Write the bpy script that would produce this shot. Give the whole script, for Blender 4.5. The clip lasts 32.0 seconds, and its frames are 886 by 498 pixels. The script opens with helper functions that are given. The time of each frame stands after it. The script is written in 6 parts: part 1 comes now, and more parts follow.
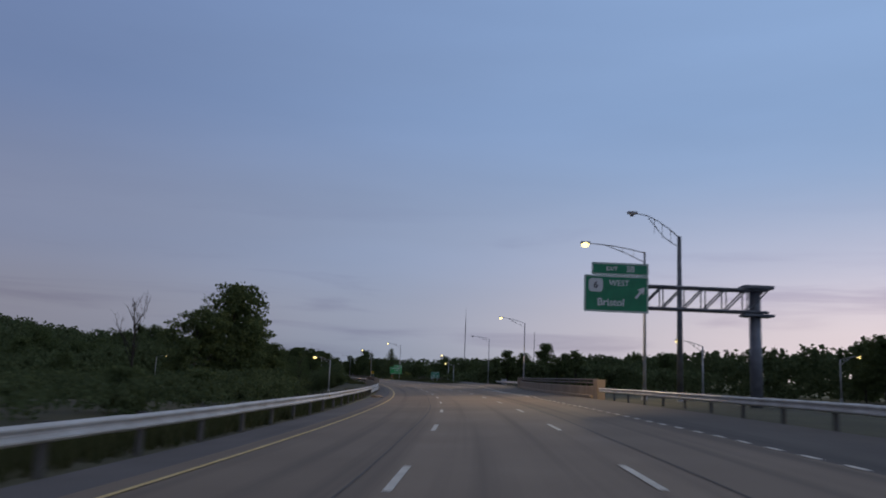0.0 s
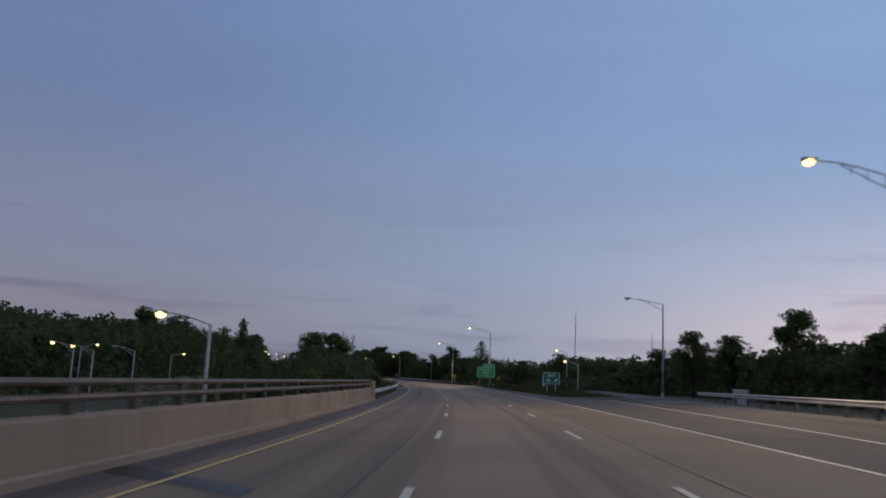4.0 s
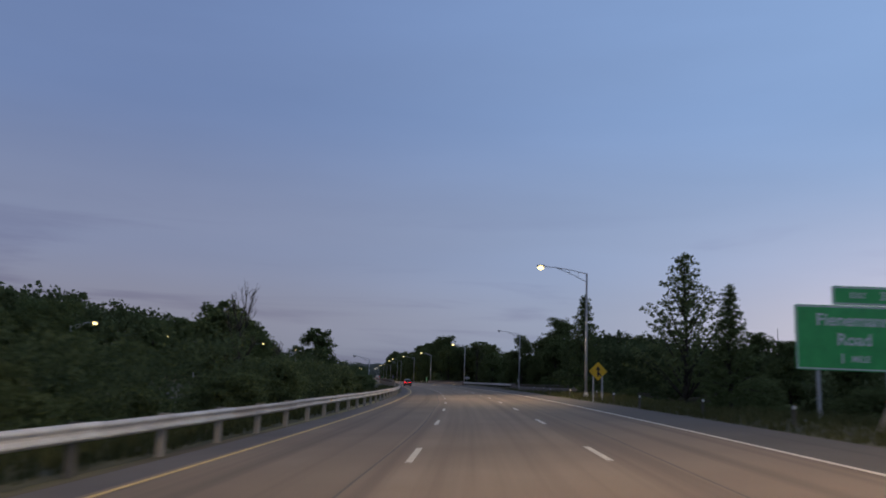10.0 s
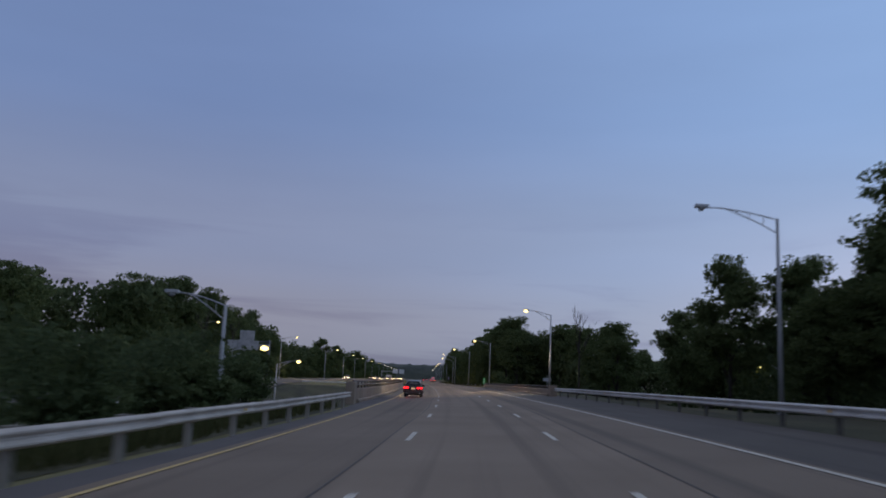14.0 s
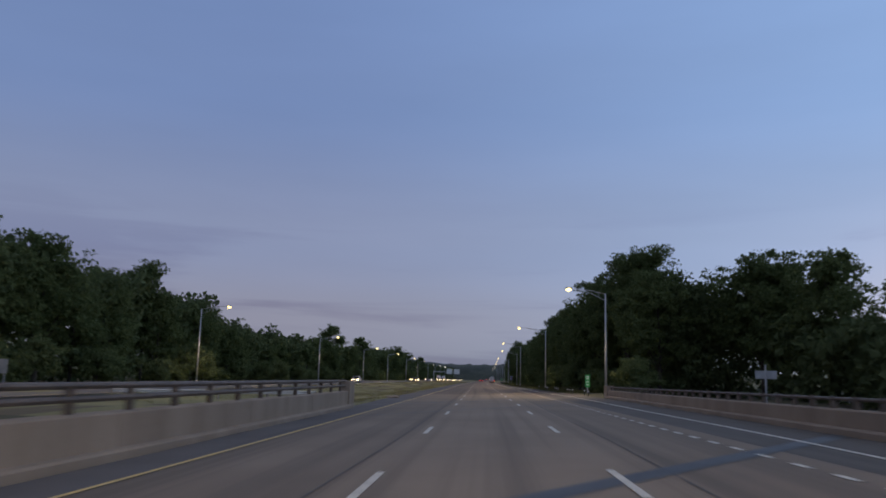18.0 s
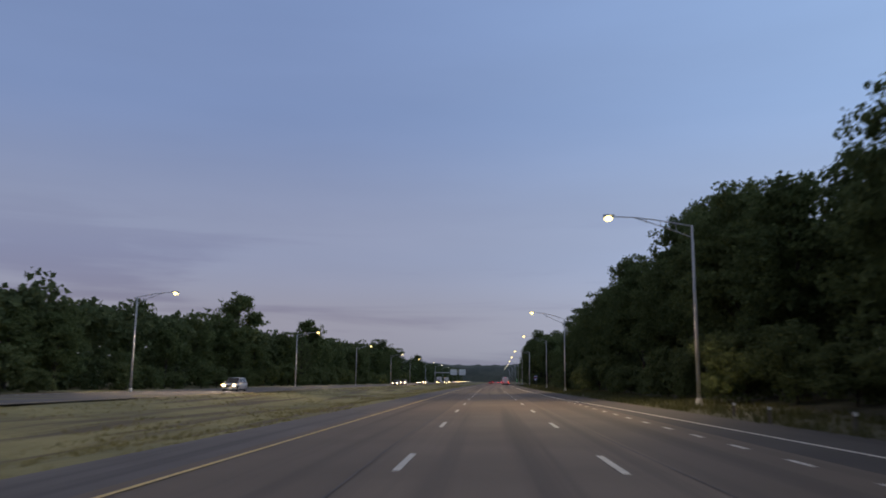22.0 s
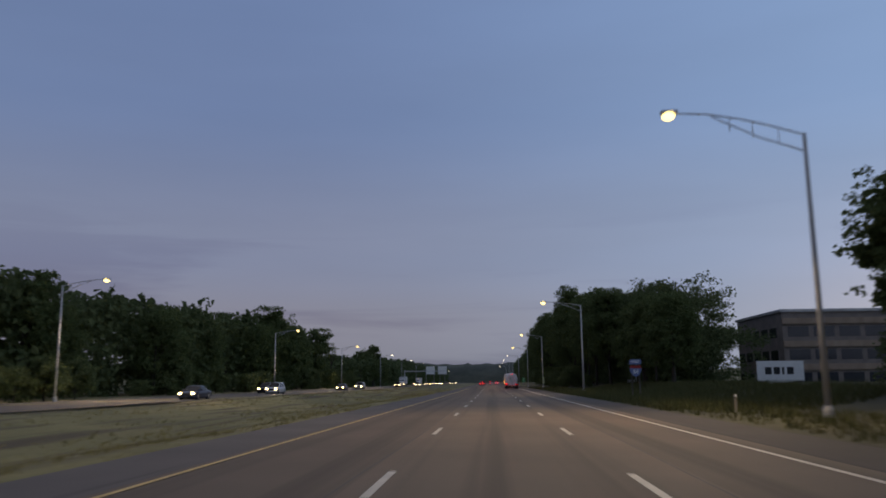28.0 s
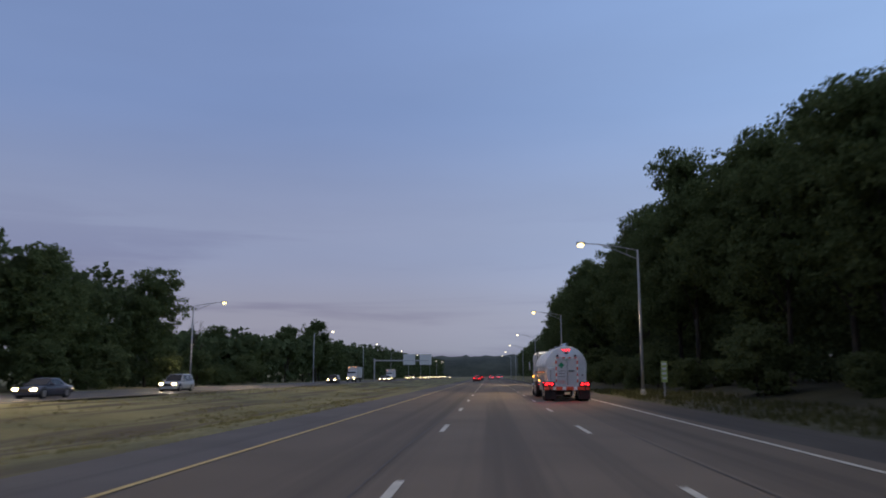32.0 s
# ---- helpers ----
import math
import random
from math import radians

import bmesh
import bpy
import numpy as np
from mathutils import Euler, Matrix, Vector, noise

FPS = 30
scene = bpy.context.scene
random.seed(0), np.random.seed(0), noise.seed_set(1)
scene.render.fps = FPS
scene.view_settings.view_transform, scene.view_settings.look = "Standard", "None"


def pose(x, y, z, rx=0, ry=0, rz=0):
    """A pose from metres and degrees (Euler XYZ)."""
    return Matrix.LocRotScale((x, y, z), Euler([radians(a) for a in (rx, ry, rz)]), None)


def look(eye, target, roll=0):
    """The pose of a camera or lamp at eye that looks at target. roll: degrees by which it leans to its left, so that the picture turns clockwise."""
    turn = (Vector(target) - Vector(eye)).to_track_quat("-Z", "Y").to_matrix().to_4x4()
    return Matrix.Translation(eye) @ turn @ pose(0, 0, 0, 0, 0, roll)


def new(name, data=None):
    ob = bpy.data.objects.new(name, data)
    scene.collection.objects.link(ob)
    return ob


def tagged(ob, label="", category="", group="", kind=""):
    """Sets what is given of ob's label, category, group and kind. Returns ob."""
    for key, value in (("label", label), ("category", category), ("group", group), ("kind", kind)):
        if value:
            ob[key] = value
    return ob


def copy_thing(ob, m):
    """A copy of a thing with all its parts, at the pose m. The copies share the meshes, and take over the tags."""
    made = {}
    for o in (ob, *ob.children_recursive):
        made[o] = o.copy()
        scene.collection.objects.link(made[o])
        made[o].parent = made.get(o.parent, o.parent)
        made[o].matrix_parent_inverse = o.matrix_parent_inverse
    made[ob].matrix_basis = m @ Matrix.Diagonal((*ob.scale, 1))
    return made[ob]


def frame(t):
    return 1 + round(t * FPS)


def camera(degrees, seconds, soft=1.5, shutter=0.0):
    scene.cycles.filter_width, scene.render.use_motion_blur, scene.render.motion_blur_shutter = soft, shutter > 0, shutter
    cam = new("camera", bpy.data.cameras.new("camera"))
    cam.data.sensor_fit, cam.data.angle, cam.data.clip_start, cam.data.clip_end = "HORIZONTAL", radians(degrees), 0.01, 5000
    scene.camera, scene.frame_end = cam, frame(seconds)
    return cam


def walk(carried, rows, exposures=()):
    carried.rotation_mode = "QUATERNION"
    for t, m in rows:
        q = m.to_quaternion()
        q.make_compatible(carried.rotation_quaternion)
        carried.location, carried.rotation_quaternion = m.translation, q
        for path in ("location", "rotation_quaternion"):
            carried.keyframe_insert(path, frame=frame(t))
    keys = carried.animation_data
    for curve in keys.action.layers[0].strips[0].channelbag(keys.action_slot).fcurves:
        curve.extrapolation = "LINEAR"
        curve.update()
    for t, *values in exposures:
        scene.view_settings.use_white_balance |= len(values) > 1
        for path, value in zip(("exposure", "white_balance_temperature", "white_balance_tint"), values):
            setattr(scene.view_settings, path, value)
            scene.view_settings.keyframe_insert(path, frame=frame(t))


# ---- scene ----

# ---------------------------------------------------------------- camera
# rows: seconds, x, y, z, yaw, pitch, lean to the left (degrees)
PATH = [
    (0.0, 1.29, -0.14, 1.474, 3.95, 9.27, 2.43),
    (0.5, 1.11, 12.35, 1.472, 5.05, 9.26, 2.46),
    (1.0, 0.67, 24.89, 1.469, 6.10, 9.26, 2.51),
    (1.5, -0.03, 37.44, 1.466, 7.14, 9.25, 2.60),
    (2.0, -0.98, 49.98, 1.463, 8.18, 9.24, 2.71),
    (2.5, -2.16, 62.49, 1.461, 9.08, 9.27, 2.81),
    (3.0, -3.55, 74.98, 1.459, 9.96, 9.33, 2.83),
    (3.5, -5.15, 87.45, 1.457, 10.84, 9.36, 2.82),
    (4.0, -6.93, 99.90, 1.456, 11.66, 9.35, 2.78),
    (4.5, -8.89, 112.33, 1.455, 12.39, 9.33, 2.74),
    (5.0, -11.00, 124.75, 1.454, 13.07, 9.31, 2.72),
    (5.5, -13.26, 137.16, 1.454, 13.60, 9.34, 2.30),
    (6.0, -15.65, 149.56, 1.453, 14.07, 9.38, 1.87),
    (6.5, -18.16, 161.97, 1.453, 14.58, 9.38, 1.82),
    (7.0, -20.76, 174.38, 1.453, 15.05, 9.39, 1.77),
    (7.5, -23.45, 186.78, 1.455, 15.50, 9.45, 1.76),
    (8.0, -26.22, 199.15, 1.457, 15.98, 9.47, 1.81),
    (8.5, -29.07, 211.48, 1.460, 16.47, 9.44, 1.85),
    (9.0, -32.01, 223.78, 1.463, 16.93, 9.43, 1.89),
    (9.5, -35.06, 236.09, 1.466, 17.42, 9.43, 1.96),
    (10.0, -38.25, 248.47, 1.468, 18.00, 9.40, 2.14),
    (10.5, -41.58, 260.95, 1.471, 18.61, 9.38, 2.26),
    (11.0, -45.07, 273.49, 1.473, 19.20, 9.38, 2.30),
    (11.5, -48.72, 286.03, 1.474, 19.79, 9.37, 2.33),
    (12.0, -52.52, 298.55, 1.476, 20.41, 9.35, 2.42),
    (12.5, -56.46, 311.03, 1.477, 21.07, 9.33, 2.63),
    (13.0, -60.58, 323.54, 1.478, 21.72, 9.35, 2.76),
    (13.5, -64.89, 336.10, 1.479, 22.35, 9.37, 2.70),
    (14.0, -69.37, 348.70, 1.480, 23.00, 9.38, 2.63),
    (14.5, -74.02, 361.29, 1.481, 23.71, 9.41, 2.17),
    (15.0, -78.81, 373.84, 1.482, 24.41, 9.44, 1.74),
    (15.5, -83.73, 386.33, 1.483, 25.02, 9.44, 1.71),
    (16.0, -88.78, 398.80, 1.484, 25.62, 9.44, 1.65),
    (16.5, -93.95, 411.25, 1.485, 26.18, 9.42, 1.56),
    (17.0, -99.23, 423.70, 1.486, 26.67, 9.38, 1.48),
    (17.5, -104.58, 436.11, 1.482, 27.05, 9.34, 1.49),
    (18.0, -109.97, 448.46, 1.477, 27.31, 9.30, 1.56),
    (18.5, -115.39, 460.70, 1.472, 27.46, 9.30, 1.55),
    (19.0, -120.80, 472.84, 1.467, 27.53, 9.31, 1.32),
    (19.5, -126.22, 484.91, 1.462, 27.60, 9.34, 1.01),
    (20.0, -131.66, 496.94, 1.456, 27.70, 9.36, 0.80),
    (20.5, -137.13, 508.94, 1.451, 27.79, 9.39, 0.63),
    (21.0, -142.63, 520.94, 1.446, 27.88, 9.43, 0.57),
    (21.5, -148.12, 532.90, 1.445, 27.89, 9.45, 0.62),
    (22.0, -153.61, 544.81, 1.443, 27.87, 9.45, 0.60),
    (22.5, -159.12, 556.74, 1.441, 27.84, 9.43, 0.58),
    (23.0, -164.69, 568.81, 1.440, 27.83, 9.42, 0.63),
    (23.5, -170.38, 581.12, 1.438, 27.80, 9.42, 0.73),
    (24.0, -176.13, 593.62, 1.437, 27.75, 9.42, 0.75),
    (24.5, -181.87, 606.16, 1.435, 27.71, 9.39, 0.56),
    (25.0, -187.52, 618.61, 1.434, 27.72, 9.39, 0.41),
    (25.5, -193.07, 630.92, 1.432, 27.76, 9.45, 0.45),
    (26.0, -198.54, 643.13, 1.429, 27.72, 9.49, 0.50),
    (26.5, -203.97, 655.33, 1.426, 27.43, 9.53, 0.01),
    (27.0, -209.38, 667.56, 1.423, 27.14, 9.55, -0.51),
    (27.5, -214.80, 679.86, 1.420, 27.09, 9.56, -0.53),
    (28.0, -220.30, 692.29, 1.420, 27.07, 9.56, -0.52),
    (28.5, -225.89, 704.90, 1.420, 27.06, 9.55, -0.47),
    (29.0, -231.55, 717.63, 1.420, 27.06, 9.53, -0.41),
    (29.5, -237.23, 730.41, 1.420, 27.04, 9.49, -0.37),
    (30.0, -242.89, 743.20, 1.420, 27.01, 9.46, -0.31),
    (30.5, -248.52, 755.97, 1.420, 26.98, 9.39, -0.34),
    (31.0, -254.13, 768.72, 1.420, 27.00, 9.28, -0.34),
    (31.5, -259.75, 781.49, 1.420, 27.07, 9.18, -0.22),
    (32.0, -265.37, 794.28, 1.420, 27.14, 9.10, -0.09),
]



def aim(x, y, z, yaw, pitch, lean):
    a, b = radians(yaw), radians(pitch)
    way = Vector((-math.sin(a) * math.cos(b), math.cos(a) * math.cos(b), math.sin(b)))
    eye = Vector((x, y, z))
    return look(eye, eye + way, lean)


cam = camera(58.5, 32.0, 1.8, .4)
walk(cam, [(r[0], aim(*r[1:])) for r in PATH], [(t, e, 6750 if t < 5 else 6500 if t < 22 else 6650 if t > 31 else 6900, 11) for t, e in ((0, -.08), (1, -.05), (3, -.02), (4, -.12), (7, .03), (8, -.05), (10, 0), (11, .02), (12, -.1), (13, .1), (16, .08), (17, -.15), (18, .15), (19, .22), (20, .1), (21, .32), (22, .29), (23, -.05), (24, .29), (25, .3), (28, -.08), (29, .14), (30, .2), (31, .04), (32, .3))])

# ---------------------------------------------------------------- the road's line
# curvature to the left per kilometre at every 40 m from station -40
BEND = [1.55, 1.6, 1.62, 1.3, .95, .72, .6, .65, .82, .91, .87, .7, .42, .2, .13, .07, -.01, -.11, -.17, -.13, -.06, .02, .06, .05, .03, 0]
S0, S1 = -240, 2600
ST = np.arange(S0, S1 + 1.0)
_k = np.interp(ST, np.arange(-40, 1000, 40.0), BEND) / 1000
_k[ST < -40] = 0
HD = np.concatenate([[0], np.cumsum((_k[1:] + _k[:-1]) / 2)])
HD -= HD[-S0]
_m = (HD[1:] + HD[:-1]) / 2
RX = np.concatenate([[0], np.cumsum(-np.sin(_m))])
RY = np.concatenate([[0], np.cumsum(np.cos(_m))])
RX -= RX[-S0]
RY -= RY[-S0]


def bank(s):
    return np.tan(np.radians(np.interp(s, [0, 440, 540, 650, 720], [2.4, 2.4, 1.0, .6, 0])))


def tilt(s, u):
    """Height of the banked roadway at station s, u metres to the right of the left lane line."""
    return bank(s) * np.clip(u, -8, 16)


def ease(v, a, b):
    t = np.clip((v - a) / (b - a), 0, 1)
    return t * t * (3 - 2 * t)


def land(s, u):
    """Height of the ground beside the road."""
    z = tilt(s, u) - .10
    # the low ground left of the road, under and beyond the first bridge, and the second one
    low = ease(s, 40, 95) * (1 - ease(s, 470, 500))
    z = z - 4.5 * low * ease(-u, 7.5, 22)
    # the other carriageway climbs back towards the second bridge
    z = z + 3.3 * ease(s, 270, 330) * (1 - ease(s, 470, 500)) * ease(-u, 21, 25.5)
    z = z - .55 * ease(-u, 6.5, 12) * (1 - ease(-u, 17, 24)) * ease(s, 500, 530)
    # right of the road: low ground below the second bridge
    z = z - 3.5 * ease(u, 14.5, 26) * ease(s, 385, 430) * (1 - ease(s, 500, 540))
    z = z - 3.2 * ease(u, 14, 21) * ease(s, 235, 268) * (1 - ease(s, 325, 350)) * (1 - ease(u, 70, 110))
    # bank up to the woods on the right
    z = z + 1.0 * ease(u, 15, 24) * ease(s, 560, 590)
    # wooded hill far to the left
    z = z + 14 * ease(-u, 60, 190) * ease(s, -150, 60) * (1 - ease(s, 480, 760))
    z = z + 5 * ease(-u, 60, 180) * ease(s, 560, 760)
    z = z + 10 * ease(u, 60, 220) * ease(s, 300, 560)
    return z


def at(s, u, z=0.0, raw=False):
    """World place of station s, offset u; z above the roadway (raw: above datum)."""
    h = np.interp(s, ST, HD)
    x, y = np.interp(s, ST, RX) + u * np.cos(h), np.interp(s, ST, RY) + u * np.sin(h)
    return Vector((float(x), float(y), float(z if raw else z + tilt(s, u))))


def head(s):
    return math.degrees(float(np.interp(s, ST, HD)))


def place(s, u, z=0.0, turn=0.0, ground=False):
    p = at(s, u, float(land(s, u)) + z, True) if ground else at(s, u, z)
    return pose(p.x, p.y, p.z, 0, 0, head(s) + turn)


# ---------------------------------------------------------------- dusk sky
world = bpy.data.worlds.new("dusk")
scene.world = world
world.use_nodes = True
wt = world.node_tree
wt.nodes.clear()
w_co = wt.nodes.new("ShaderNodeTexCoord")
w_sep = wt.nodes.new("ShaderNodeSeparateXYZ")
wt.links.new(w_co.outputs["Generated"], w_sep.inputs[0])
w_ramp = wt.nodes.new("ShaderNodeValToRGB")
wt.links.new(w_sep.outputs["Z"], w_ramp.inputs[0])
w_ramp.color_ramp.interpolation = "EASE"
SKY = [(0.0, (.215, .225, .28)), (.06, (.246, .252, .325)), (.16, (.222, .262, .395)), (.34, (.156, .228, .42)), (.46, (.152, .228, .43)), (.62, (.20, .215, .29)), (1.0, (.225, .23, .285))]
for i, (p, c) in enumerate(SKY):
    e = w_ramp.color_ramp.elements[i] if i < 2 else w_ramp.color_ramp.elements.new(p)
    e.position, e.color = p, (*c, 1)
# afterglow where the sun went down, low in the north-west
GLOW = Vector((math.sin(radians(62)), math.cos(radians(62)), .02)).normalized()
w_dot = wt.nodes.new("ShaderNodeVectorMath")
w_dot.operation = "DOT_PRODUCT"
wt.links.new(w_co.outputs["Generated"], w_dot.inputs[0])
w_dot.inputs[1].default_value = GLOW
w_g = wt.nodes.new("ShaderNodeMapRange")
w_g.interpolation_type = "SMOOTHSTEP"
wt.links.new(w_dot.outputs["Value"], w_g.inputs["Value"])
w_g.inputs["From Min"].default_value, w_g.inputs["From Max"].default_value = .28, 1.0
w_add = wt.nodes.new("ShaderNodeMix")
w_add.data_type, w_add.blend_type = "RGBA", "ADD"
wt.links.new(w_ramp.outputs[0], w_add.inputs["A"])
w_add.inputs["B"].default_value = (.60, .35, .20, 1)
# the glow is held low over the horizon
w_low = wt.nodes.new("ShaderNodeMapRange")
w_low.interpolation_type = "SMOOTHSTEP"
wt.links.new(w_sep.outputs["Z"], w_low.inputs["Value"])
for k, v in (("From Min", .0), ("From Max", .27), ("To Min", 1.0), ("To Max", .0)):
    w_low.inputs[k].default_value = v
w_gl = wt.nodes.new("ShaderNodeMath")
w_gl.operation = "MULTIPLY"
wt.links.new(w_g.outputs[0], w_gl.inputs[0])
wt.links.new(w_low.outputs[0], w_gl.inputs[1])
wt.links.new(w_gl.outputs[0], w_add.inputs["Factor"])
# the paler half of the sky round it
w_p = wt.nodes.new("ShaderNodeMapRange")
wt.links.new(w_dot.outputs["Value"], w_p.inputs["Value"])
w_p.interpolation_type = "SMOOTHSTEP"
w_p.inputs["From Min"].default_value, w_p.inputs["From Max"].default_value = -.25, .92
w_pale = wt.nodes.new("ShaderNodeMix")
w_pale.data_type, w_pale.blend_type = "RGBA", "ADD"
wt.links.new(w_add.outputs["Result"], w_pale.inputs["A"])
w_pale.inputs["B"].default_value = (.115, .192, .28, 1)
wt.links.new(w_p.outputs[0], w_pale.inputs["Factor"])
# the darker half of the sky behind, away from the afterglow
w_dk = wt.nodes.new("ShaderNodeMapRange")
w_dk.interpolation_type = "SMOOTHSTEP"
wt.links.new(w_dot.outputs["Value"], w_dk.inputs["Value"])
for k, v in (("From Min", -1.0), ("From Max", -.5), ("To Min", .55), ("To Max", 1.0)):
    w_dk.inputs[k].default_value = v
# faint bands of thin cloud
w_map = wt.nodes.new("ShaderNodeMapping")
w_map.inputs["Scale"].default_value = (1.3, 1.3, 7)
wt.links.new(w_co.outputs["Generated"], w_map.inputs[0])
w_n = wt.nodes.new("ShaderNodeTexNoise")
w_n.inputs["Scale"].default_value, w_n.inputs["Detail"].default_value = 1.4, 4
wt.links.new(w_map.outputs[0], w_n.inputs["Vector"])
w_c = wt.nodes.new("ShaderNodeMapRange")
wt.links.new(w_n.outputs["Fac"], w_c.inputs["Value"])
for k, v in (("From Min", .3), ("From Max", .75), ("To Min", .95), ("To Max", 1.05)):
    w_c.inputs[k].default_value = v
# bars of grey stratus low over the horizon
w_map2 = wt.nodes.new("ShaderNodeMapping")
w_map2.inputs["Scale"].default_value = (1.6, 1.6, 17)
wt.links.new(w_co.outputs["Generated"], w_map2.inputs[0])
w_n2 = wt.nodes.new("ShaderNodeTexNoise")
w_n2.inputs["Scale"].default_value, w_n2.inputs["Detail"].default_value, w_n2.inputs["Distortion"].default_value = 1.7, 5, .5
wt.links.new(w_map2.outputs[0], w_n2.inputs["Vector"])
w_c2 = wt.nodes.new("ShaderNodeMapRange")
w_c2.interpolation_type = "SMOOTHSTEP"
wt.links.new(w_n2.outputs["Fac"], w_c2.inputs["Value"])
w_c2.inputs["From Min"].default_value, w_c2.inputs["From Max"].default_value = .48, .68
w_l2 = wt.nodes.new("ShaderNodeMapRange")
w_l2.interpolation_type = "SMOOTHSTEP"
wt.links.new(w_sep.outputs["Z"], w_l2.inputs["Value"])
for k, v in (("From Min", .10), ("From Max", .24), ("To Min", 1.0), ("To Max", 0.0)):
    w_l2.inputs[k].default_value = v
w_f2 = wt.nodes.new("ShaderNodeMath")
w_f2.operation = "MULTIPLY"
wt.links.new(w_c2.outputs[0], w_f2.inputs[0])
wt.links.new(w_l2.outputs[0], w_f2.inputs[1])
w_bar = wt.nodes.new("ShaderNodeMix")
w_bar.data_type, w_bar.blend_type = "RGBA", "MULTIPLY"
wt.links.new(w_f2.outputs[0], w_bar.inputs["Factor"])
wt.links.new(w_pale.outputs["Result"], w_bar.inputs["A"])
w_bar.inputs["B"].default_value = (.78, .76, .82, 1)
w_mul = wt.nodes.new("ShaderNodeVectorMath")
w_mul.operation = "SCALE"
wt.links.new(w_bar.outputs["Result"], w_mul.inputs[0])
w_cd = wt.nodes.new("ShaderNodeMath")
w_cd.operation = "MULTIPLY"
wt.links.new(w_c.outputs[0], w_cd.inputs[0])
wt.links.new(w_dk.outputs[0], w_cd.inputs[1])
wt.links.new(w_cd.outputs[0], w_mul.inputs["Scale"])
w_bg = wt.nodes.new("ShaderNodeBackground")
w_bg.inputs["Strength"].default_value = 1.0
wt.links.new(w_mul.outputs[0], w_bg.inputs[0])
w_out = wt.nodes.new("ShaderNodeOutputWorld")
wt.links.new(w_bg.outputs[0], w_out.inputs[0])


# ---------------------------------------------------------------- materials
def material(name, rough=.7, metal=0.0, spec=.5):
    m = bpy.data.materials.new(name)
    m.use_nodes = True
    b = m.node_tree.nodes["Principled BSDF"]
    b.inputs["Roughness"].default_value, b.inputs["Metallic"].default_value = rough, metal
    b.inputs["Specular IOR Level"].default_value = spec
    return m, m.node_tree, b


def varied(name, low, high, scale=3.0, fine=60.0, rough=.75, metal=0.0, bump=.2, depth=.01, streak=None, spread=.5, random=0.0):
    """A surface between two colours: broad patches, fine grain, bump from the grain; random: spread between single pieces."""
    m, t, b = material(name, rough, metal)
    co = t.nodes.new("ShaderNodeTexCoord")
    v = co.outputs["Object"]
    if streak:
        mp = t.nodes.new("ShaderNodeMapping")
        mp.inputs["Scale"].default_value = streak
        t.links.new(v, mp.inputs[0])
        v = mp.outputs[0]
    n1, n2 = t.nodes.new("ShaderNodeTexNoise"), t.nodes.new("ShaderNodeTexNoise")
    for n, s in ((n1, scale), (n2, fine)):
        t.links.new(v, n.inputs["Vector"])
        n.inputs["Scale"].default_value, n.inputs["Detail"].default_value = s, 5
    mix = t.nodes.new("ShaderNodeMath")
    mix.operation = "MULTIPLY_ADD"
    t.links.new(n2.outputs["Fac"], mix.inputs[0])
    mix.inputs[1].default_value = .55
    sc = t.nodes.new("ShaderNodeMath")
    sc.operation = "MULTIPLY_ADD"
    t.links.new(n1.outputs["Fac"], sc.inputs[0])
    sc.inputs[1].default_value, sc.inputs[2].default_value = 1.4, -.48
    t.links.new(sc.outputs[0], mix.inputs[2])
    last = mix.outputs[0]
    if random:
        oi = t.nodes.new("ShaderNodeObjectInfo")
        ra = t.nodes.new("ShaderNodeMath")
        ra.operation = "MULTIPLY_ADD"
        t.links.new(oi.outputs["Random"], ra.inputs[0])
        ra.inputs[1].default_value = random
        t.links.new(last, ra.inputs[2])
        last = ra.outputs[0]
    r = t.nodes.new("ShaderNodeValToRGB")
    r.color_ramp.elements[0].color, r.color_ramp.elements[1].color = (*low, 1), (*high, 1)
    r.color_ramp.elements[0].position, r.color_ramp.elements[1].position = .5 - spread / 2, .5 + spread / 2 + random
    t.links.new(last, r.inputs[0])
    t.links.new(r.outputs[0], b.inputs["Base Color"])
    if bump:
        bp = t.nodes.new("ShaderNodeBump")
        bp.inputs["Strength"].default_value, bp.inputs["Distance"].default_value = bump, depth
        t.links.new(n2.outputs["Fac"], bp.inputs["Height"])
        t.links.new(bp.outputs[0], b.inputs["Normal"])
    return m


def plain(name, colour, rough=.5, metal=0.0, grime=.12):
    return varied(name, [c * (1 - grime) for c in colour], [min(1, c * (1 + grime)) for c in colour], 2.0, 40, rough, metal, .05, .002)


def glowing(name, colour, strength):
    m, t, b = material(name, .4)
    b.inputs["Base Color"].default_value = (*colour, 1)
    b.inputs["Emission Color"].default_value = (*colour, 1)
    b.inputs["Emission Strength"].default_value = strength
    return m


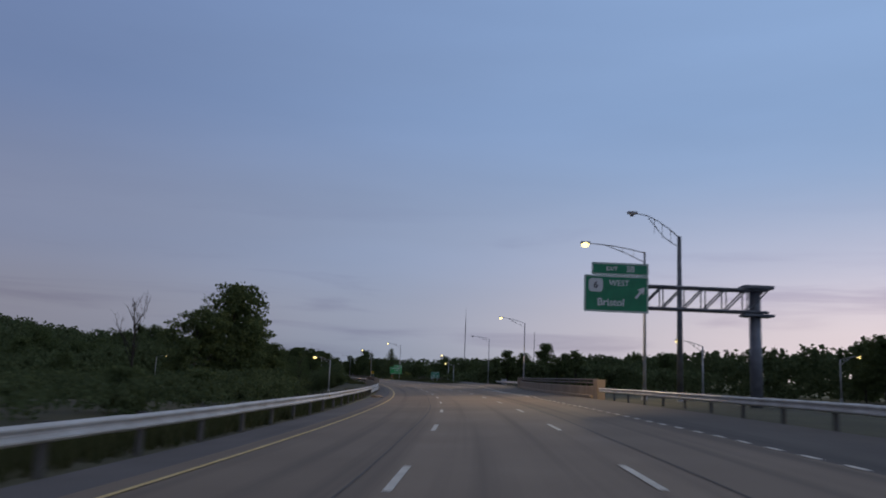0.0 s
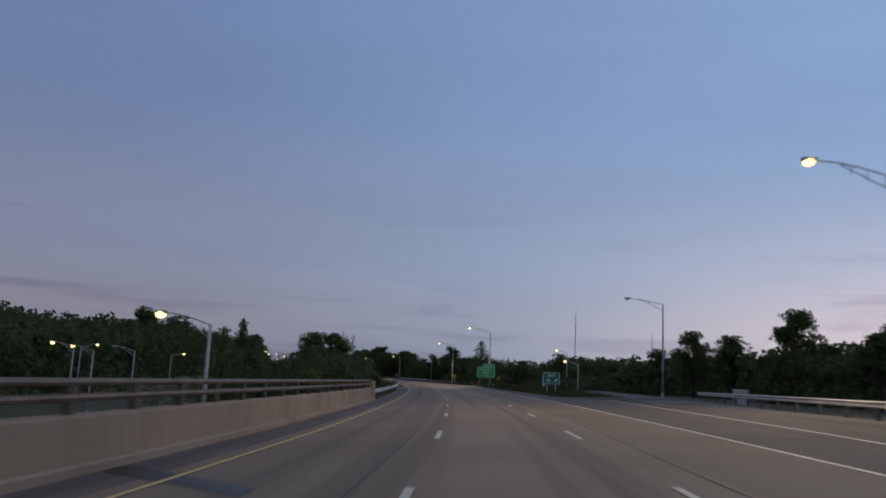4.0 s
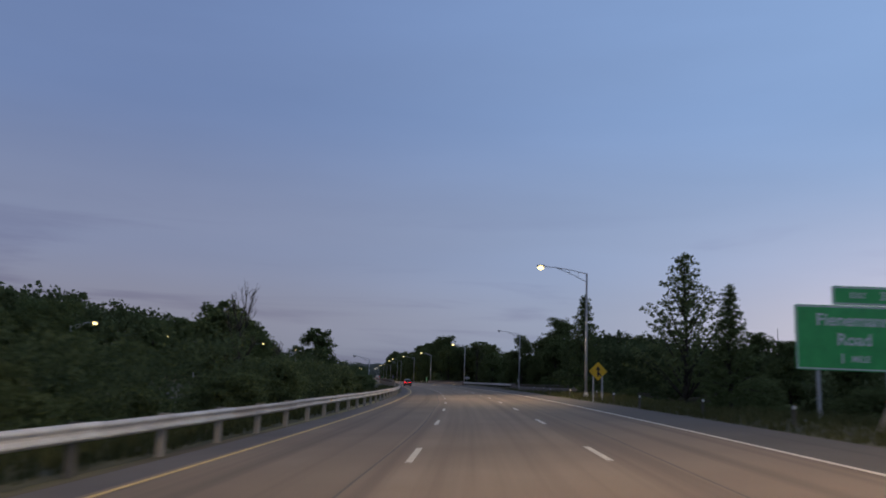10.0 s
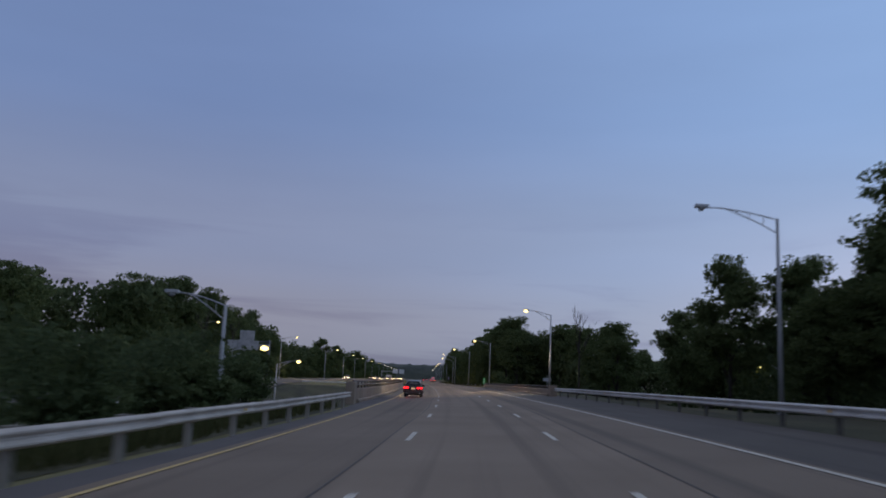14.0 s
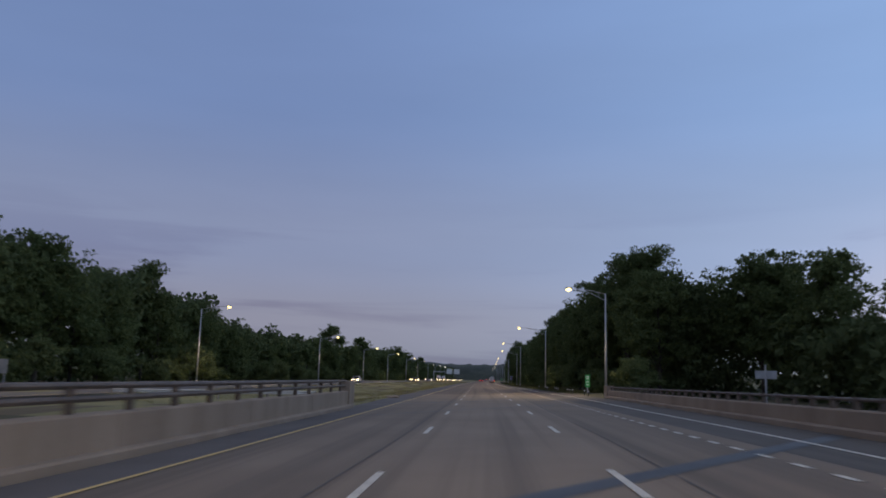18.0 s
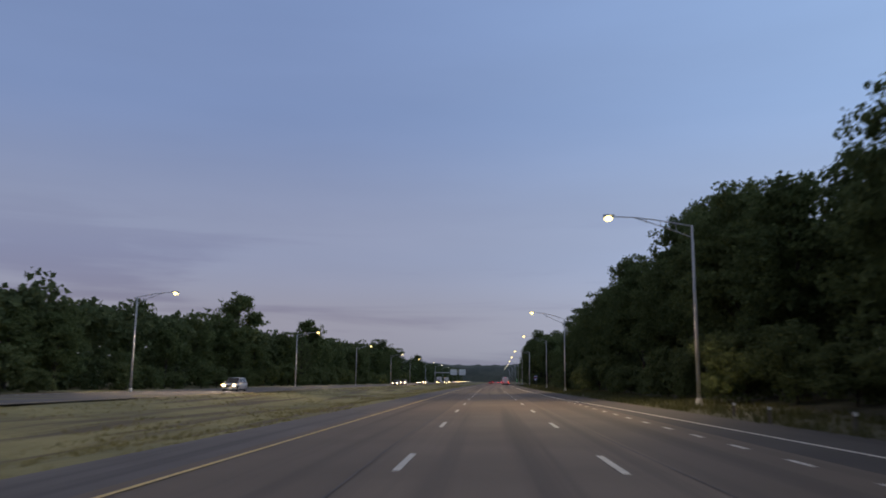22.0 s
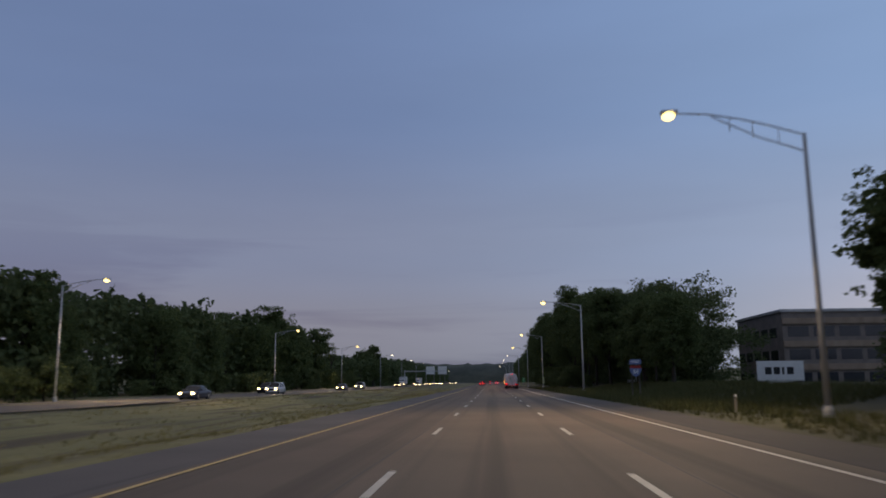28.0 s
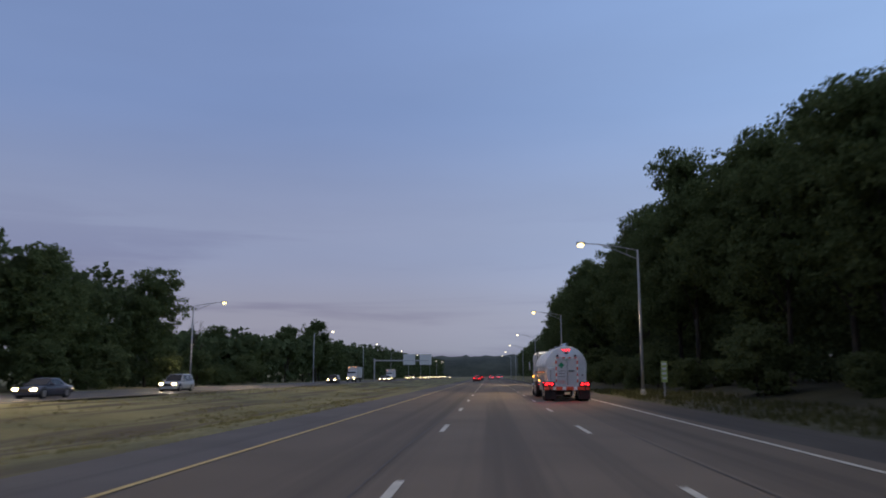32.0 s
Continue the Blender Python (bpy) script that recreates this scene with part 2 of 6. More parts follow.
def leafy(name, low, high):
    m, t, b = material(name, .8, 0, .1)
    g = t.nodes.new("ShaderNodeNewGeometry")
    oi = t.nodes.new("ShaderNodeObjectInfo")
    ad = t.nodes.new("ShaderNodeMath")
    ad.operation = "MULTIPLY_ADD"
    t.links.new(oi.outputs["Random"], ad.inputs[0])
    ad.inputs[1].default_value = .6
    t.links.new(g.outputs["Random Per Island"], ad.inputs[2])
    hf = t.nodes.new("ShaderNodeMath")
    hf.operation = "MULTIPLY"
    t.links.new(ad.outputs[0], hf.inputs[0])
    hf.inputs[1].default_value = .62
    r = t.nodes.new("ShaderNodeValToRGB")
    r.color_ramp.elements[0].color, r.color_ramp.elements[1].color = (*low, 1), (*high, 1)
    t.links.new(hf.outputs[0], r.inputs[0])
    t.links.new(r.outputs[0], b.inputs["Base Color"])
    tr = t.nodes.new("ShaderNodeBsdfTranslucent")
    t.links.new(r.outputs[0], tr.inputs["Color"])
    mx = t.nodes.new("ShaderNodeMixShader")
    mx.inputs[0].default_value = .35
    t.links.new(b.outputs[0], mx.inputs[1])
    t.links.new(tr.outputs[0], mx.inputs[2])
    t.links.new(mx.outputs[0], t.nodes["Material Output"].inputs["Surface"])
    return m


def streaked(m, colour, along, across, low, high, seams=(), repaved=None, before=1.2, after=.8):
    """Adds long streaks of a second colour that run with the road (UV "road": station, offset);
    seams: (offset, share left of it, share right of it), steps that scale the colour across the lanes; repaved: from
    this station on the mix is darker."""
    t = m.node_tree
    b = t.nodes["Principled BSDF"]
    src = b.inputs["Base Color"].links[0].from_socket
    uv = t.nodes.new("ShaderNodeUVMap")
    uv.uv_map = "road"
    mp = t.nodes.new("ShaderNodeMapping")
    mp.inputs["Scale"].default_value = (along, across, 1)
    t.links.new(uv.outputs[0], mp.inputs[0])
    n = t.nodes.new("ShaderNodeTexNoise")
    n.inputs["Scale"].default_value, n.inputs["Detail"].default_value = 1.0, 4
    t.links.new(mp.outputs[0], n.inputs["Vector"])
    r = t.nodes.new("ShaderNodeMapRange")
    r.interpolation_type = "SMOOTHSTEP"
    r.inputs["From Min"].default_value, r.inputs["From Max"].default_value = low, high
    t.links.new(n.outputs["Fac"], r.inputs["Value"])
    mx = t.nodes.new("ShaderNodeMix")
    mx.data_type = "RGBA"
    t.links.new(r.outputs[0], mx.inputs["Factor"])
    t.links.new(src, mx.inputs["A"])
    mx.inputs["B"].default_value = (*colour, 1)
    out = mx.outputs["Result"]
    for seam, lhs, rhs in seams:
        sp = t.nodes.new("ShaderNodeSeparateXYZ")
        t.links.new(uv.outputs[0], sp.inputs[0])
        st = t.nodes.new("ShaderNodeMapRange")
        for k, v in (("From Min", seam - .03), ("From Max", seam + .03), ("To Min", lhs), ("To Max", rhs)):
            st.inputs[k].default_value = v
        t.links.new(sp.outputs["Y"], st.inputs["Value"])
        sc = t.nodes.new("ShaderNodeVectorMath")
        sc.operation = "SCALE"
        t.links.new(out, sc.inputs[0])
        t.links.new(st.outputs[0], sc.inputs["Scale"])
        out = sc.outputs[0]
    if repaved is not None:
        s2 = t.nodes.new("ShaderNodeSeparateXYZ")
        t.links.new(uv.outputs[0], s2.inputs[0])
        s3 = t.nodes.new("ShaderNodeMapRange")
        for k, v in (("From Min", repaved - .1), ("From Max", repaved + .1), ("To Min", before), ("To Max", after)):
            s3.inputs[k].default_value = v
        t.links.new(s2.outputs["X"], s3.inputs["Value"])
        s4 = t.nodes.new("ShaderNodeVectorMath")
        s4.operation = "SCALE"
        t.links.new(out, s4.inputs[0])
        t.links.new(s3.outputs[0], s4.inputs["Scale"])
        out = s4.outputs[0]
    t.links.new(out, b.inputs["Base Color"])
    return m


ASPHALT = varied("asphalt", (.205, .155, .108), (.29, .224, .162), .22, 30, .82, 0, .35, .006, spread=.8)
SHOULDER = varied("shoulder_asphalt", (.092, .082, .078), (.155, .140, .132), .3, 26, .86, 0, .4, .008, spread=.8)
SLIP = varied("slip_lane_asphalt", (.10, .084, .070), (.15, .130, .110), .25, 28, .85, 0, .35, .007, spread=.8)
TAR = varied("tar_seam", (.075, .062, .05), (.12, .098, .08), 1.5, 40, .7, 0, .2, .004)
JOINT_TAR = varied("worn_joint_tar", (.028, .026, .025), (.055, .05, .046), 1.2, 30, .46, 0, .15, .003)
JOINT_TAR.node_tree.nodes["Principled BSDF"].inputs["Specular IOR Level"].default_value = .3
WHITE_LINE = varied("white_road_paint", (.50, .46, .385), (.86, .80, .68), 2.5, 30, .6, 0, .2, .003, spread=.9)
YELLOW_LINE = varied("yellow_road_paint", (.52, .36, .11), (.82, .60, .24), 2.5, 30, .6, 0, .2, .003, spread=.9)
GRASS = varied("grass", (.10, .10, .038), (.33, .295, .13), .10, 4, .95, 0, .6, .05, spread=.75)
VERGE = varied("rough_verge_grass", (.042, .045, .022), (.11, .102, .052), .2, 7, .95, 0, .6, .05, spread=.7)
SOIL = varied("verge_soil", (.05, .052, .025), (.15, .14, .085), .35, 9, .95, 0, .6, .04, spread=.7)
CONCRETE = varied("concrete", (.225, .172, .127), (.39, .31, .235), .7, 22, .85, 0, .3, .006, streak=(1, 1, .35), spread=.9)
GALV = varied("galvanised_steel", (.40, .41, .42), (.62, .63, .63), 1.6, 25, .45, .55, .08, .002, spread=.9)
OLD_CONCRETE = varied("old_dark_concrete", (.15, .13, .12), (.27, .24, .215), .7, 20, .9, 0, .4, .008, spread=.9)
OLD_GALV = varied("weathered_steel_rail", (.36, .325, .285), (.74, .72, .68), 1.0, 20, .5, .25, .1, .003, spread=.9, random=.35)
RAIL_METAL = varied("bridge_rail_metal", (.10, .076, .06), (.185, .145, .115), 1.5, 25, .6, .2, .1, .002)
DARK_POST = varied("weathered_dark_post", (.075, .068, .058), (.15, .138, .12), 3, 30, .8, .1, .2, .004, streak=(1, 1, .2))
RUST_GALV = varied("brown_weathered_rail", (.27, .225, .185), (.66, .60, .53), .9, 18, .6, .15, .12, .003, spread=.85, random=.35)
WOOD_POST = varied("guard_post_wood", (.19, .172, .148), (.36, .325, .275), 3, 30, .85, 0, .3, .006, streak=(1, 1, .15))
POLE = varied("aluminium_pole", (.38, .385, .39), (.52, .525, .53), 1.0, 30, .6, .1, .05, .001, spread=.9)
DARK_STEEL = varied("painted_gantry_steel", (.12, .13, .15), (.22, .23, .25), 1.3, 24, .5, .4, .08, .002)
BARK = varied("bark", (.035, .030, .024), (.085, .072, .058), 2, 14, .95, 0, .7, .03, streak=(1, 1, .2))
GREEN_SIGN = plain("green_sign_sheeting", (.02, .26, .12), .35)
# the same green sheeting with headlamp light painted into its colour
LIT_GREEN = plain("green_sign_sheeting_headlit", (.06, .50, .13), .35)
SIGN_WHITE = plain("white_sign_sheeting", (.78, .80, .78), .4, 0, .04)
SIGN_YELLOW = plain("yellow_sign_sheeting", (.80, .48, .02), .4)
SIGN_BACK = varied("sign_back_aluminium", (.34, .345, .35), (.52, .525, .53), 1, 20, .5, .4, .06, .002)
BLACK = plain("black_paint", (.015, .015, .016), .45)
RUBBER = varied("tyre_rubber", (.016, .016, .017), (.03, .03, .03), 3, 40, .85, 0, .3, .004)
LEAF = leafy("leaves", (.080, .112, .045), (.165, .205, .085))
LEAF_LIGHT = leafy("leaves_pale", (.088, .122, .050), (.18, .215, .095))
LEAF_FAR = leafy("far_leaves", (.072, .100, .046), (.142, .176, .08))
GRASS_BLADE = leafy("grass_blades", (.20, .18, .075), (.42, .37, .18))
WEED_BLADE = leafy("weed_blades", (.05, .062, .024), (.13, .13, .056))
LAMP_LIT = glowing("lamp_lens_lit", (1.0, .76, .27), 3.4)
LAMP_WHITE = glowing("lamp_lens_lit_white", (1.0, .88, .62), 3.5)
LENS = plain("lamp_lens_dark", (.35, .35, .34), .25)
TAIL = glowing("tail_lamp_lit", (1.0, .014, .02), 6)
AMBER = glowing("amber_marker_lit", (1.0, .36, .04), 6)
HEADLIGHT = glowing("headlamp_lit", (1.0, .68, .30), 17)


streaked(GRASS, (.10, .078, .045), .035, .55, .47, .64)
streaked(VERGE, (.05, .045, .027), .05, .5, .5, .7)
# right of 4.45 headlamp falloff is painted darker; left of -.62 is darker too
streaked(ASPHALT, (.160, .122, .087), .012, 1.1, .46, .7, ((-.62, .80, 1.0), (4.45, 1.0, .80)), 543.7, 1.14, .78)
streaked(SHOULDER, (.085, .078, .074), .03, 1.4, .5, .7)
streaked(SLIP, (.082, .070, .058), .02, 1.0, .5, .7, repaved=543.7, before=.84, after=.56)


# ---------------------------------------------------------------- making things
def mesh_of(name, bm, mat, smooth=False):
    me = bpy.data.meshes.new(name)
    bm.to_mesh(me)
    bm.free()
    for m in (mat if isinstance(mat, (list, tuple)) else (mat,)):
        me.materials.append(m)
    if smooth:
        me.shade_smooth()
    return me


def part(name, bm, mat, parent=None, label="", m=None, smooth=False):
    ob = new(name, mesh_of(name, bm, mat, smooth))
    if parent:
        ob.parent = parent
    if m is not None:
        ob.matrix_basis = m
    return tagged(ob, label)


def thing(name, m, label, category, group="", kind=""):
    ob = new(name)
    ob.empty_display_size = .2
    ob.matrix_basis = m
    return tagged(ob, label, category, group, kind)


def box(bm, x0, x1, y0, y1, z0, z1, bevel=0.0, m=None):
    vs = [bm.verts.new(p) for p in ((x0, y0, z0), (x1, y0, z0), (x1, y1, z0), (x0, y1, z0), (x0, y0, z1), (x1, y0, z1), (x1, y1, z1), (x0, y1, z1))]
    fs = [bm.faces.new([vs[i] for i in f]) for f in ((3, 2, 1, 0), (4, 5, 6, 7), (0, 1, 5, 4), (1, 2, 6, 5), (2, 3, 7, 6), (3, 0, 4, 7))]
    if bevel:
        es = {e for f in fs for e in f.edges}
        r = bmesh.ops.bevel(bm, geom=list(es), offset=bevel, segments=2, profile=.6, affect="EDGES")
        vs = list({v for f in r["faces"] for v in f.verts} | {v for v in vs if v.is_valid})
    if m is not None:
        bmesh.ops.transform(bm, matrix=m, verts=vs)
    return vs


def boxed(*a, **k):
    bm = bmesh.new()
    box(bm, *a, **k)
    return bm


def tube(bm, pts, radii, n=8, caps=True):
    """A round tube along points."""
    rings = []
    pts = [Vector(p) for p in pts]
    for i, p in enumerate(pts):
        d = (pts[min(i + 1, len(pts) - 1)] - pts[max(i - 1, 0)]).normalized()
        a = d.orthogonal().normalized() if i == 0 else (prev - d * prev.dot(d)).normalized()
        prev = a
        b = d.cross(a)
        r = radii[i] if isinstance(radii, (list, tuple)) else radii
        rings.append([bm.verts.new(p + (a * math.cos(2 * math.pi * k / n) + b * math.sin(2 * math.pi * k / n)) * r) for k in range(n)])
    for q, w in zip(rings, rings[1:]):
        for k in range(n):
            bm.faces.new((q[k], q[(k + 1) % n], w[(k + 1) % n], w[k]))
    if caps:
        bm.faces.new(rings[0][::-1])
        bm.faces.new(rings[-1])


def tubed(pts, radii, n=8):
    bm = bmesh.new()
    tube(bm, pts, radii, n)
    return bm


def grid_mesh(name, P, mat):
    """A sheet from an array of rows x columns x 3."""
    n, k = P.shape[:2]
    i = np.arange(n * k).reshape(n, k)
    f = np.stack([i[:-1, :-1], i[:-1, 1:], i[1:, 1:], i[1:, :-1]], -1).reshape(-1, 4)
    me = bpy.data.meshes.new(name)
    me.from_pydata(P.reshape(-1, 3).tolist(), [], f.tolist())
    me.materials.append(mat)
    me.shade_smooth()
    return me


def road_uv(me, s, u):
    """Stores station and offset of every corner of a sheet."""
    uv = me.uv_layers.new(name="road")
    vi = np.empty(len(me.loops), dtype=np.int32)
    me.loops.foreach_get("vertex_index", vi)
    uv.data.foreach_set("uv", np.stack([s.ravel()[vi], u.ravel()[vi]], -1).astype(np.float32).ravel())
    return me


def sheet(name, ss, us, height, mat, label, category, kind="structure", parent=None):
    s, u = np.meshgrid(np.asarray(ss, float), np.asarray(us, float), indexing="ij")
    h = np.interp(s, ST, HD)
    P = np.stack([np.interp(s, ST, RX) + u * np.cos(h), np.interp(s, ST, RY) + u * np.sin(h), height(s, u)], -1)
    ob = new(name, road_uv(grid_mesh(name, P, mat), s, u))
    if parent:
        ob.parent = parent
        return tagged(ob, label)
    return tagged(ob, label, category, "", kind)


def swept(bm, profile, stations, u, z=0.0, ground=False, closed=False):
    """Sweeps a profile of (du, dz) along the road."""
    rows = []
    for s in stations:
        uu = u(s) if callable(u) else u
        base = float(land(s, uu)) if ground else float(tilt(s, uu))
        rows.append([bm.verts.new(at(s, uu + du, base + z + dz, True)) for du, dz in profile])
    n = len(profile)
    for a, b in zip(rows, rows[1:]):
        for k in range(n if closed else n - 1):
            bm.faces.new((a[k], a[(k + 1) % n], b[(k + 1) % n], b[k]))
    if closed:
        bm.faces.new(rows[0])
        bm.faces.new(rows[-1][::-1])


# ---------------------------------------------------------------- ground and carriageways
def spaced(a, b, step):
    return np.linspace(a, b, max(2, int(round((b - a) / step)) + 1))


us_ground = np.concatenate([-np.geomspace(420, 60, 16), np.arange(-56, -13, 4), np.arange(-12, 20.1, 1.6), np.arange(22, 60, 4), np.geomspace(62, 700, 18)])
ss_ground = np.concatenate([np.arange(-240, 1000, 8), np.arange(1000, 2601, 40)])


def ground_height(s, u):
    near = (np.abs(u - 2) < 9).astype(float)
    wob = .05 * np.sin(s * .31 + u * .7) + .06 * np.sin(s * .11 - u * .23)
    return land(s, u) + wob * (1 - near) - .03 * near


ground = sheet("ground", ss_ground, us_ground, ground_height, GRASS, "dry mown grass verge and median ground at dusk", "ground")
for nm, a, b, lo, hi, lb in (("right_verge", -60, 1004, 8, 60, "rough dark grass of the right-hand verge"), ("left_low_ground", -60, 500, -62, -5, "rough dark grass on the low ground beside the road")):
    sheet(nm, ss_ground[(ss_ground > a) & (ss_ground < b)], us_ground[(us_ground > lo) & (us_ground < hi)], lambda s, u: ground_height(s, u) + .012, VERGE, lb, "", parent=ground)
far = bmesh.new()
bmesh.ops.create_circle(far, cap_ends=True, segments=48, radius=4200, matrix=pose(-60, 700, -9))
part("far_ground", far, SOIL, ground, "dark distant ground")

WIDE = [(-60, 11.2), (62, 11.3), (100, 13.0), (118, 15.2), (138, 15.2), (172, 9.8), (230, 9.6), (330, 9.8), (380, 11.4), (545, 11.6), (600, 10.6), (690, 9.4), (2600, 9.4)]


def right_edge(s):
    return np.interp(s, [w[0] for w in WIDE], [w[1] for w in WIDE])


def left_edge(s):
    return np.interp(s, [-60, 96, 158, 172, 395, 408, 480, 520, 2600], [-5.0, -5.2, -5.2, -4.75, -4.75, -5.2, -5.2, -5.9, -5.9])


def road_sheet(name, s_range, lo, hi, lift, mat, label, cols=10):
    ss = np.asarray(s_range, float)
    S, T = np.meshgrid(ss, np.linspace(0, 1, cols), indexing="ij")
    U = lo(S) + (hi(S) - lo(S)) * T
    h = np.interp(S, ST, HD)
    P = np.stack([np.interp(S, ST, RX) + U * np.cos(h), np.interp(S, ST, RY) + U * np.sin(h), tilt(S, U) + lift], -1)
    return new(name, road_uv(grid_mesh(name, P, mat), S, U))


ss_road = np.concatenate([np.arange(-60, 1000, 4), np.arange(1000, 2601, 20)])
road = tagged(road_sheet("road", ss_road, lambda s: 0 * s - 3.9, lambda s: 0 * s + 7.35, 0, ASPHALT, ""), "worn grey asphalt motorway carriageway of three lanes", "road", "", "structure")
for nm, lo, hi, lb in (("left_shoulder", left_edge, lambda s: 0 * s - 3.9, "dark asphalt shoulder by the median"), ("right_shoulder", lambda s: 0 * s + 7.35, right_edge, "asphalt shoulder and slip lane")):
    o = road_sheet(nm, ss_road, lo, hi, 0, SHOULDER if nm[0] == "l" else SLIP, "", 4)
    o.parent = road
    tagged(o, lb)

# carriageway of the other direction, beyond the median
opp = sheet("opposite_road", np.concatenate([np.arange(20, 1000, 8), np.arange(1000, 2601, 40)]), np.linspace(-40, -25.6, 8), lambda s, u: land(s, u) + .06, SHOULDER, "", "")
ramp = sheet("exit_ramp", np.arange(112, 262, 6), np.linspace(0, 1, 4), lambda s, u: 0 * s, SHOULDER, "asphalt exit ramp turning away from the motorway", "road")
for v in ramp.data.vertices:
    i, j = divmod(v.index, 4)
    s_r = 112 + 6.0 * i
    u_r = float(np.interp(s_r, [112, 150, 200, 260], [9.6, 13.2, 20, 31])) + 5.8 * j / 3
    v.co = at(s_r, u_r, max(float(land(s_r, u_r)) + .06, float(tilt(s_r, u_r)) - .03), True)
tagged(opp, "grey asphalt carriageway of the opposite direction beyond the median", "road", "", "structure")


def stripe(name, s0, s1, u, width, mat, lift=.012, parent=road, label="", step=4.0):
    ss = spaced(s0, s1, step)
    f = u if callable(u) else (lambda s: u + 0 * s)
    o = road_sheet(name, ss, lambda s: f(s) - width / 2, lambda s: f(s) + width / 2, lift, mat, "", 2)
    o.parent = parent
    return tagged(o, label)


def along(*pts):
    """A line across the road's width that follows (station, offset) pairs."""
    return lambda s: np.interp(s, [p[0] for p in pts], [p[1] for p in pts])


LANE = along((0, .05), (60, .10), (112, .03), (200, 0), (260, -.03), (318, -.09), (450, -.13), (535, -.15), (585, -.10), (645, -.02), (745, -.22), (805, -.17), (830, -.2), (862, -.3), (900, -.3))
WIDTH = along((60, 3.58), (318, 3.60), (585, 3.60), (645, 3.63), (745, 3.72), (805, 3.62), (862, 3.7))
stripe("yellow_edge_line", -60, 1500, along((-60, -3.4), (60, -3.3), (95, -3.55), (125, -3.42), (187, -3.68), (215, -3.58), (265, -3.7), (315, -3.7), (345, -3.45), (422, -3.74), (450, -3.9), (490, -3.85), (515, -3.8), (580, -3.5), (640, -3.41), (745, -3.66), (800, -3.63), (830, -3.58), (856, -3.77), (900, -3.8)), .11, YELLOW_LINE, label="faded yellow edge line")
stripe("white_edge_line", 122, 465, along((122, 7.27), (360, 7.2), (415, 6.7), (449, 6.53), (465, 6.35)), .14, WHITE_LINE, label="white edge line")
stripe("white_edge_line", 471, 1500, along((471, 8.3), (484, 8.72), (504, 8.88), (536, 9.4), (543, 9.2), (587, 8.6), (610, 8.15), (638, 7.2), (661, 7.15), (690, 6.9), (745, 6.75), (805, 6.7), (830, 6.55), (857, 6.72), (891, 7.05)), .13, WHITE_LINE, label="white edge line")
stripe("white_edge_line", 62, 160, along((62, 7.95), (82, 7.7), (96, 8.6), (122, 10.8), (160, 12.0)), .14, WHITE_LINE, label="white gore line of the exit ramp")
stripe("white_edge_line", 62, 122, along((62, 7.36), (80, 7.2), (122, 7.27)), .14, WHITE_LINE)
for u_l, m_l, n_l in ((-26.3, YELLOW_LINE, "yellow_edge_line"), (-38.6, WHITE_LINE, "white_edge_line")):
    o = sheet(n_l, np.arange(40, 1500, 10), [u_l - .1, u_l + .1], lambda s, u: land(s, u) + .075, m_l, "painted edge line", "", parent=opp)
# lane dashes, 3 m long, every 12.2 m
# the painter's marks drift a little from the even spacing
DRIFT = along((60, 0), (112, .2), (250, 0), (318, .05), (400, .4), (450, .95), (475, .55), (488, .4), (535, -.7), (583, -.05), (645, .1), (745, .35), (803, .05), (827, -.8), (862, .45), (900, .2))
for k in range(-4, 120):
    s = 10.3 + 12.192 * k
    if s > 1400:
        break
    s += float(DRIFT(s))
    stripe("lane_dash", s, s + 3.05, LANE, .13, WHITE_LINE, step=1.1)
    s += .3 if s < 500 else -.45
    stripe("lane_dash", s, s + 3.05, lambda q: LANE(q) + WIDTH(q), .13, WHITE_LINE, step=1.1)
# short exit-lane dots, set closer before and on the bridges than after them
DOTS = along((-20, 7.4), (20, 7.38), (28, 7.28), (60, 7.36), (470, 6.70), (490, 6.62), (585, 6.75), (601, 6.81), (642, 7.1))
for a, b, gap, long in ((-20.9, 61, 1.783, .78), (469.5, 543, 1.66, .72), (546.4, 646, 3.42, 1.1)):
    for s in np.arange(a, b, gap):
        stripe("exit_lane_dot", s, s + long, DOTS, .13, WHITE_LINE, step=1)
# tar-filled seams beside the lane lines, bridge joints and one dark patch across
for u, a, b in ((-.62, -60, 1000), (4.45, -60, 1000)):
    stripe("tar_seam", a, b, lambda s, u=u: u + .10 * np.sin(s * .05) + .05 * np.sin(s * .21), .04, TAR, .008, label="dark tar-filled seam")


def crossing(s, u0, u1, width, skew=.0):
    us = np.linspace(u0, u1, 14)
    P = np.array([[list(at(s + d + skew * u, u, .009)) for u in us] for d in (-width / 2, width / 2)])
    o = new("cross_band", grid_mesh("cross_band", P, JOINT_TAR))
    o.parent = road
    return tagged(o, "dark band across the road, at bridge expansion joints and one patch")


# the row at 108.7 is a short dark patch by the parapet, no joint
for s, u0, u1, w, skew in ((96.7, -5.2, 11, .35, 0), (157.2, -5.2, 11, .35, 0), (108.7, -4.9, -2.0, .8, -.9), (419.6, -5.2, 10, .95, 1.5), (442.8, -5.2, 10.2, .95, 1.45), (471.7, -5.2, 10.5, .9, 1.31), (502.6, -5.2, 10.6, .35, 1.55), (517.3, -5.6, 10.8, .55, 1.35)):
    crossing(s, u0, u1, w, skew)


# ---------------------------------------------------------------- rails and parapets
W_BEAM = [(0, -.155), (.03, -.145), (.08, -.105), (.08, -.075), (.02, -.02), (.02, .02), (.08, .075), (.08, .105), (.03, .145), (0, .155)]


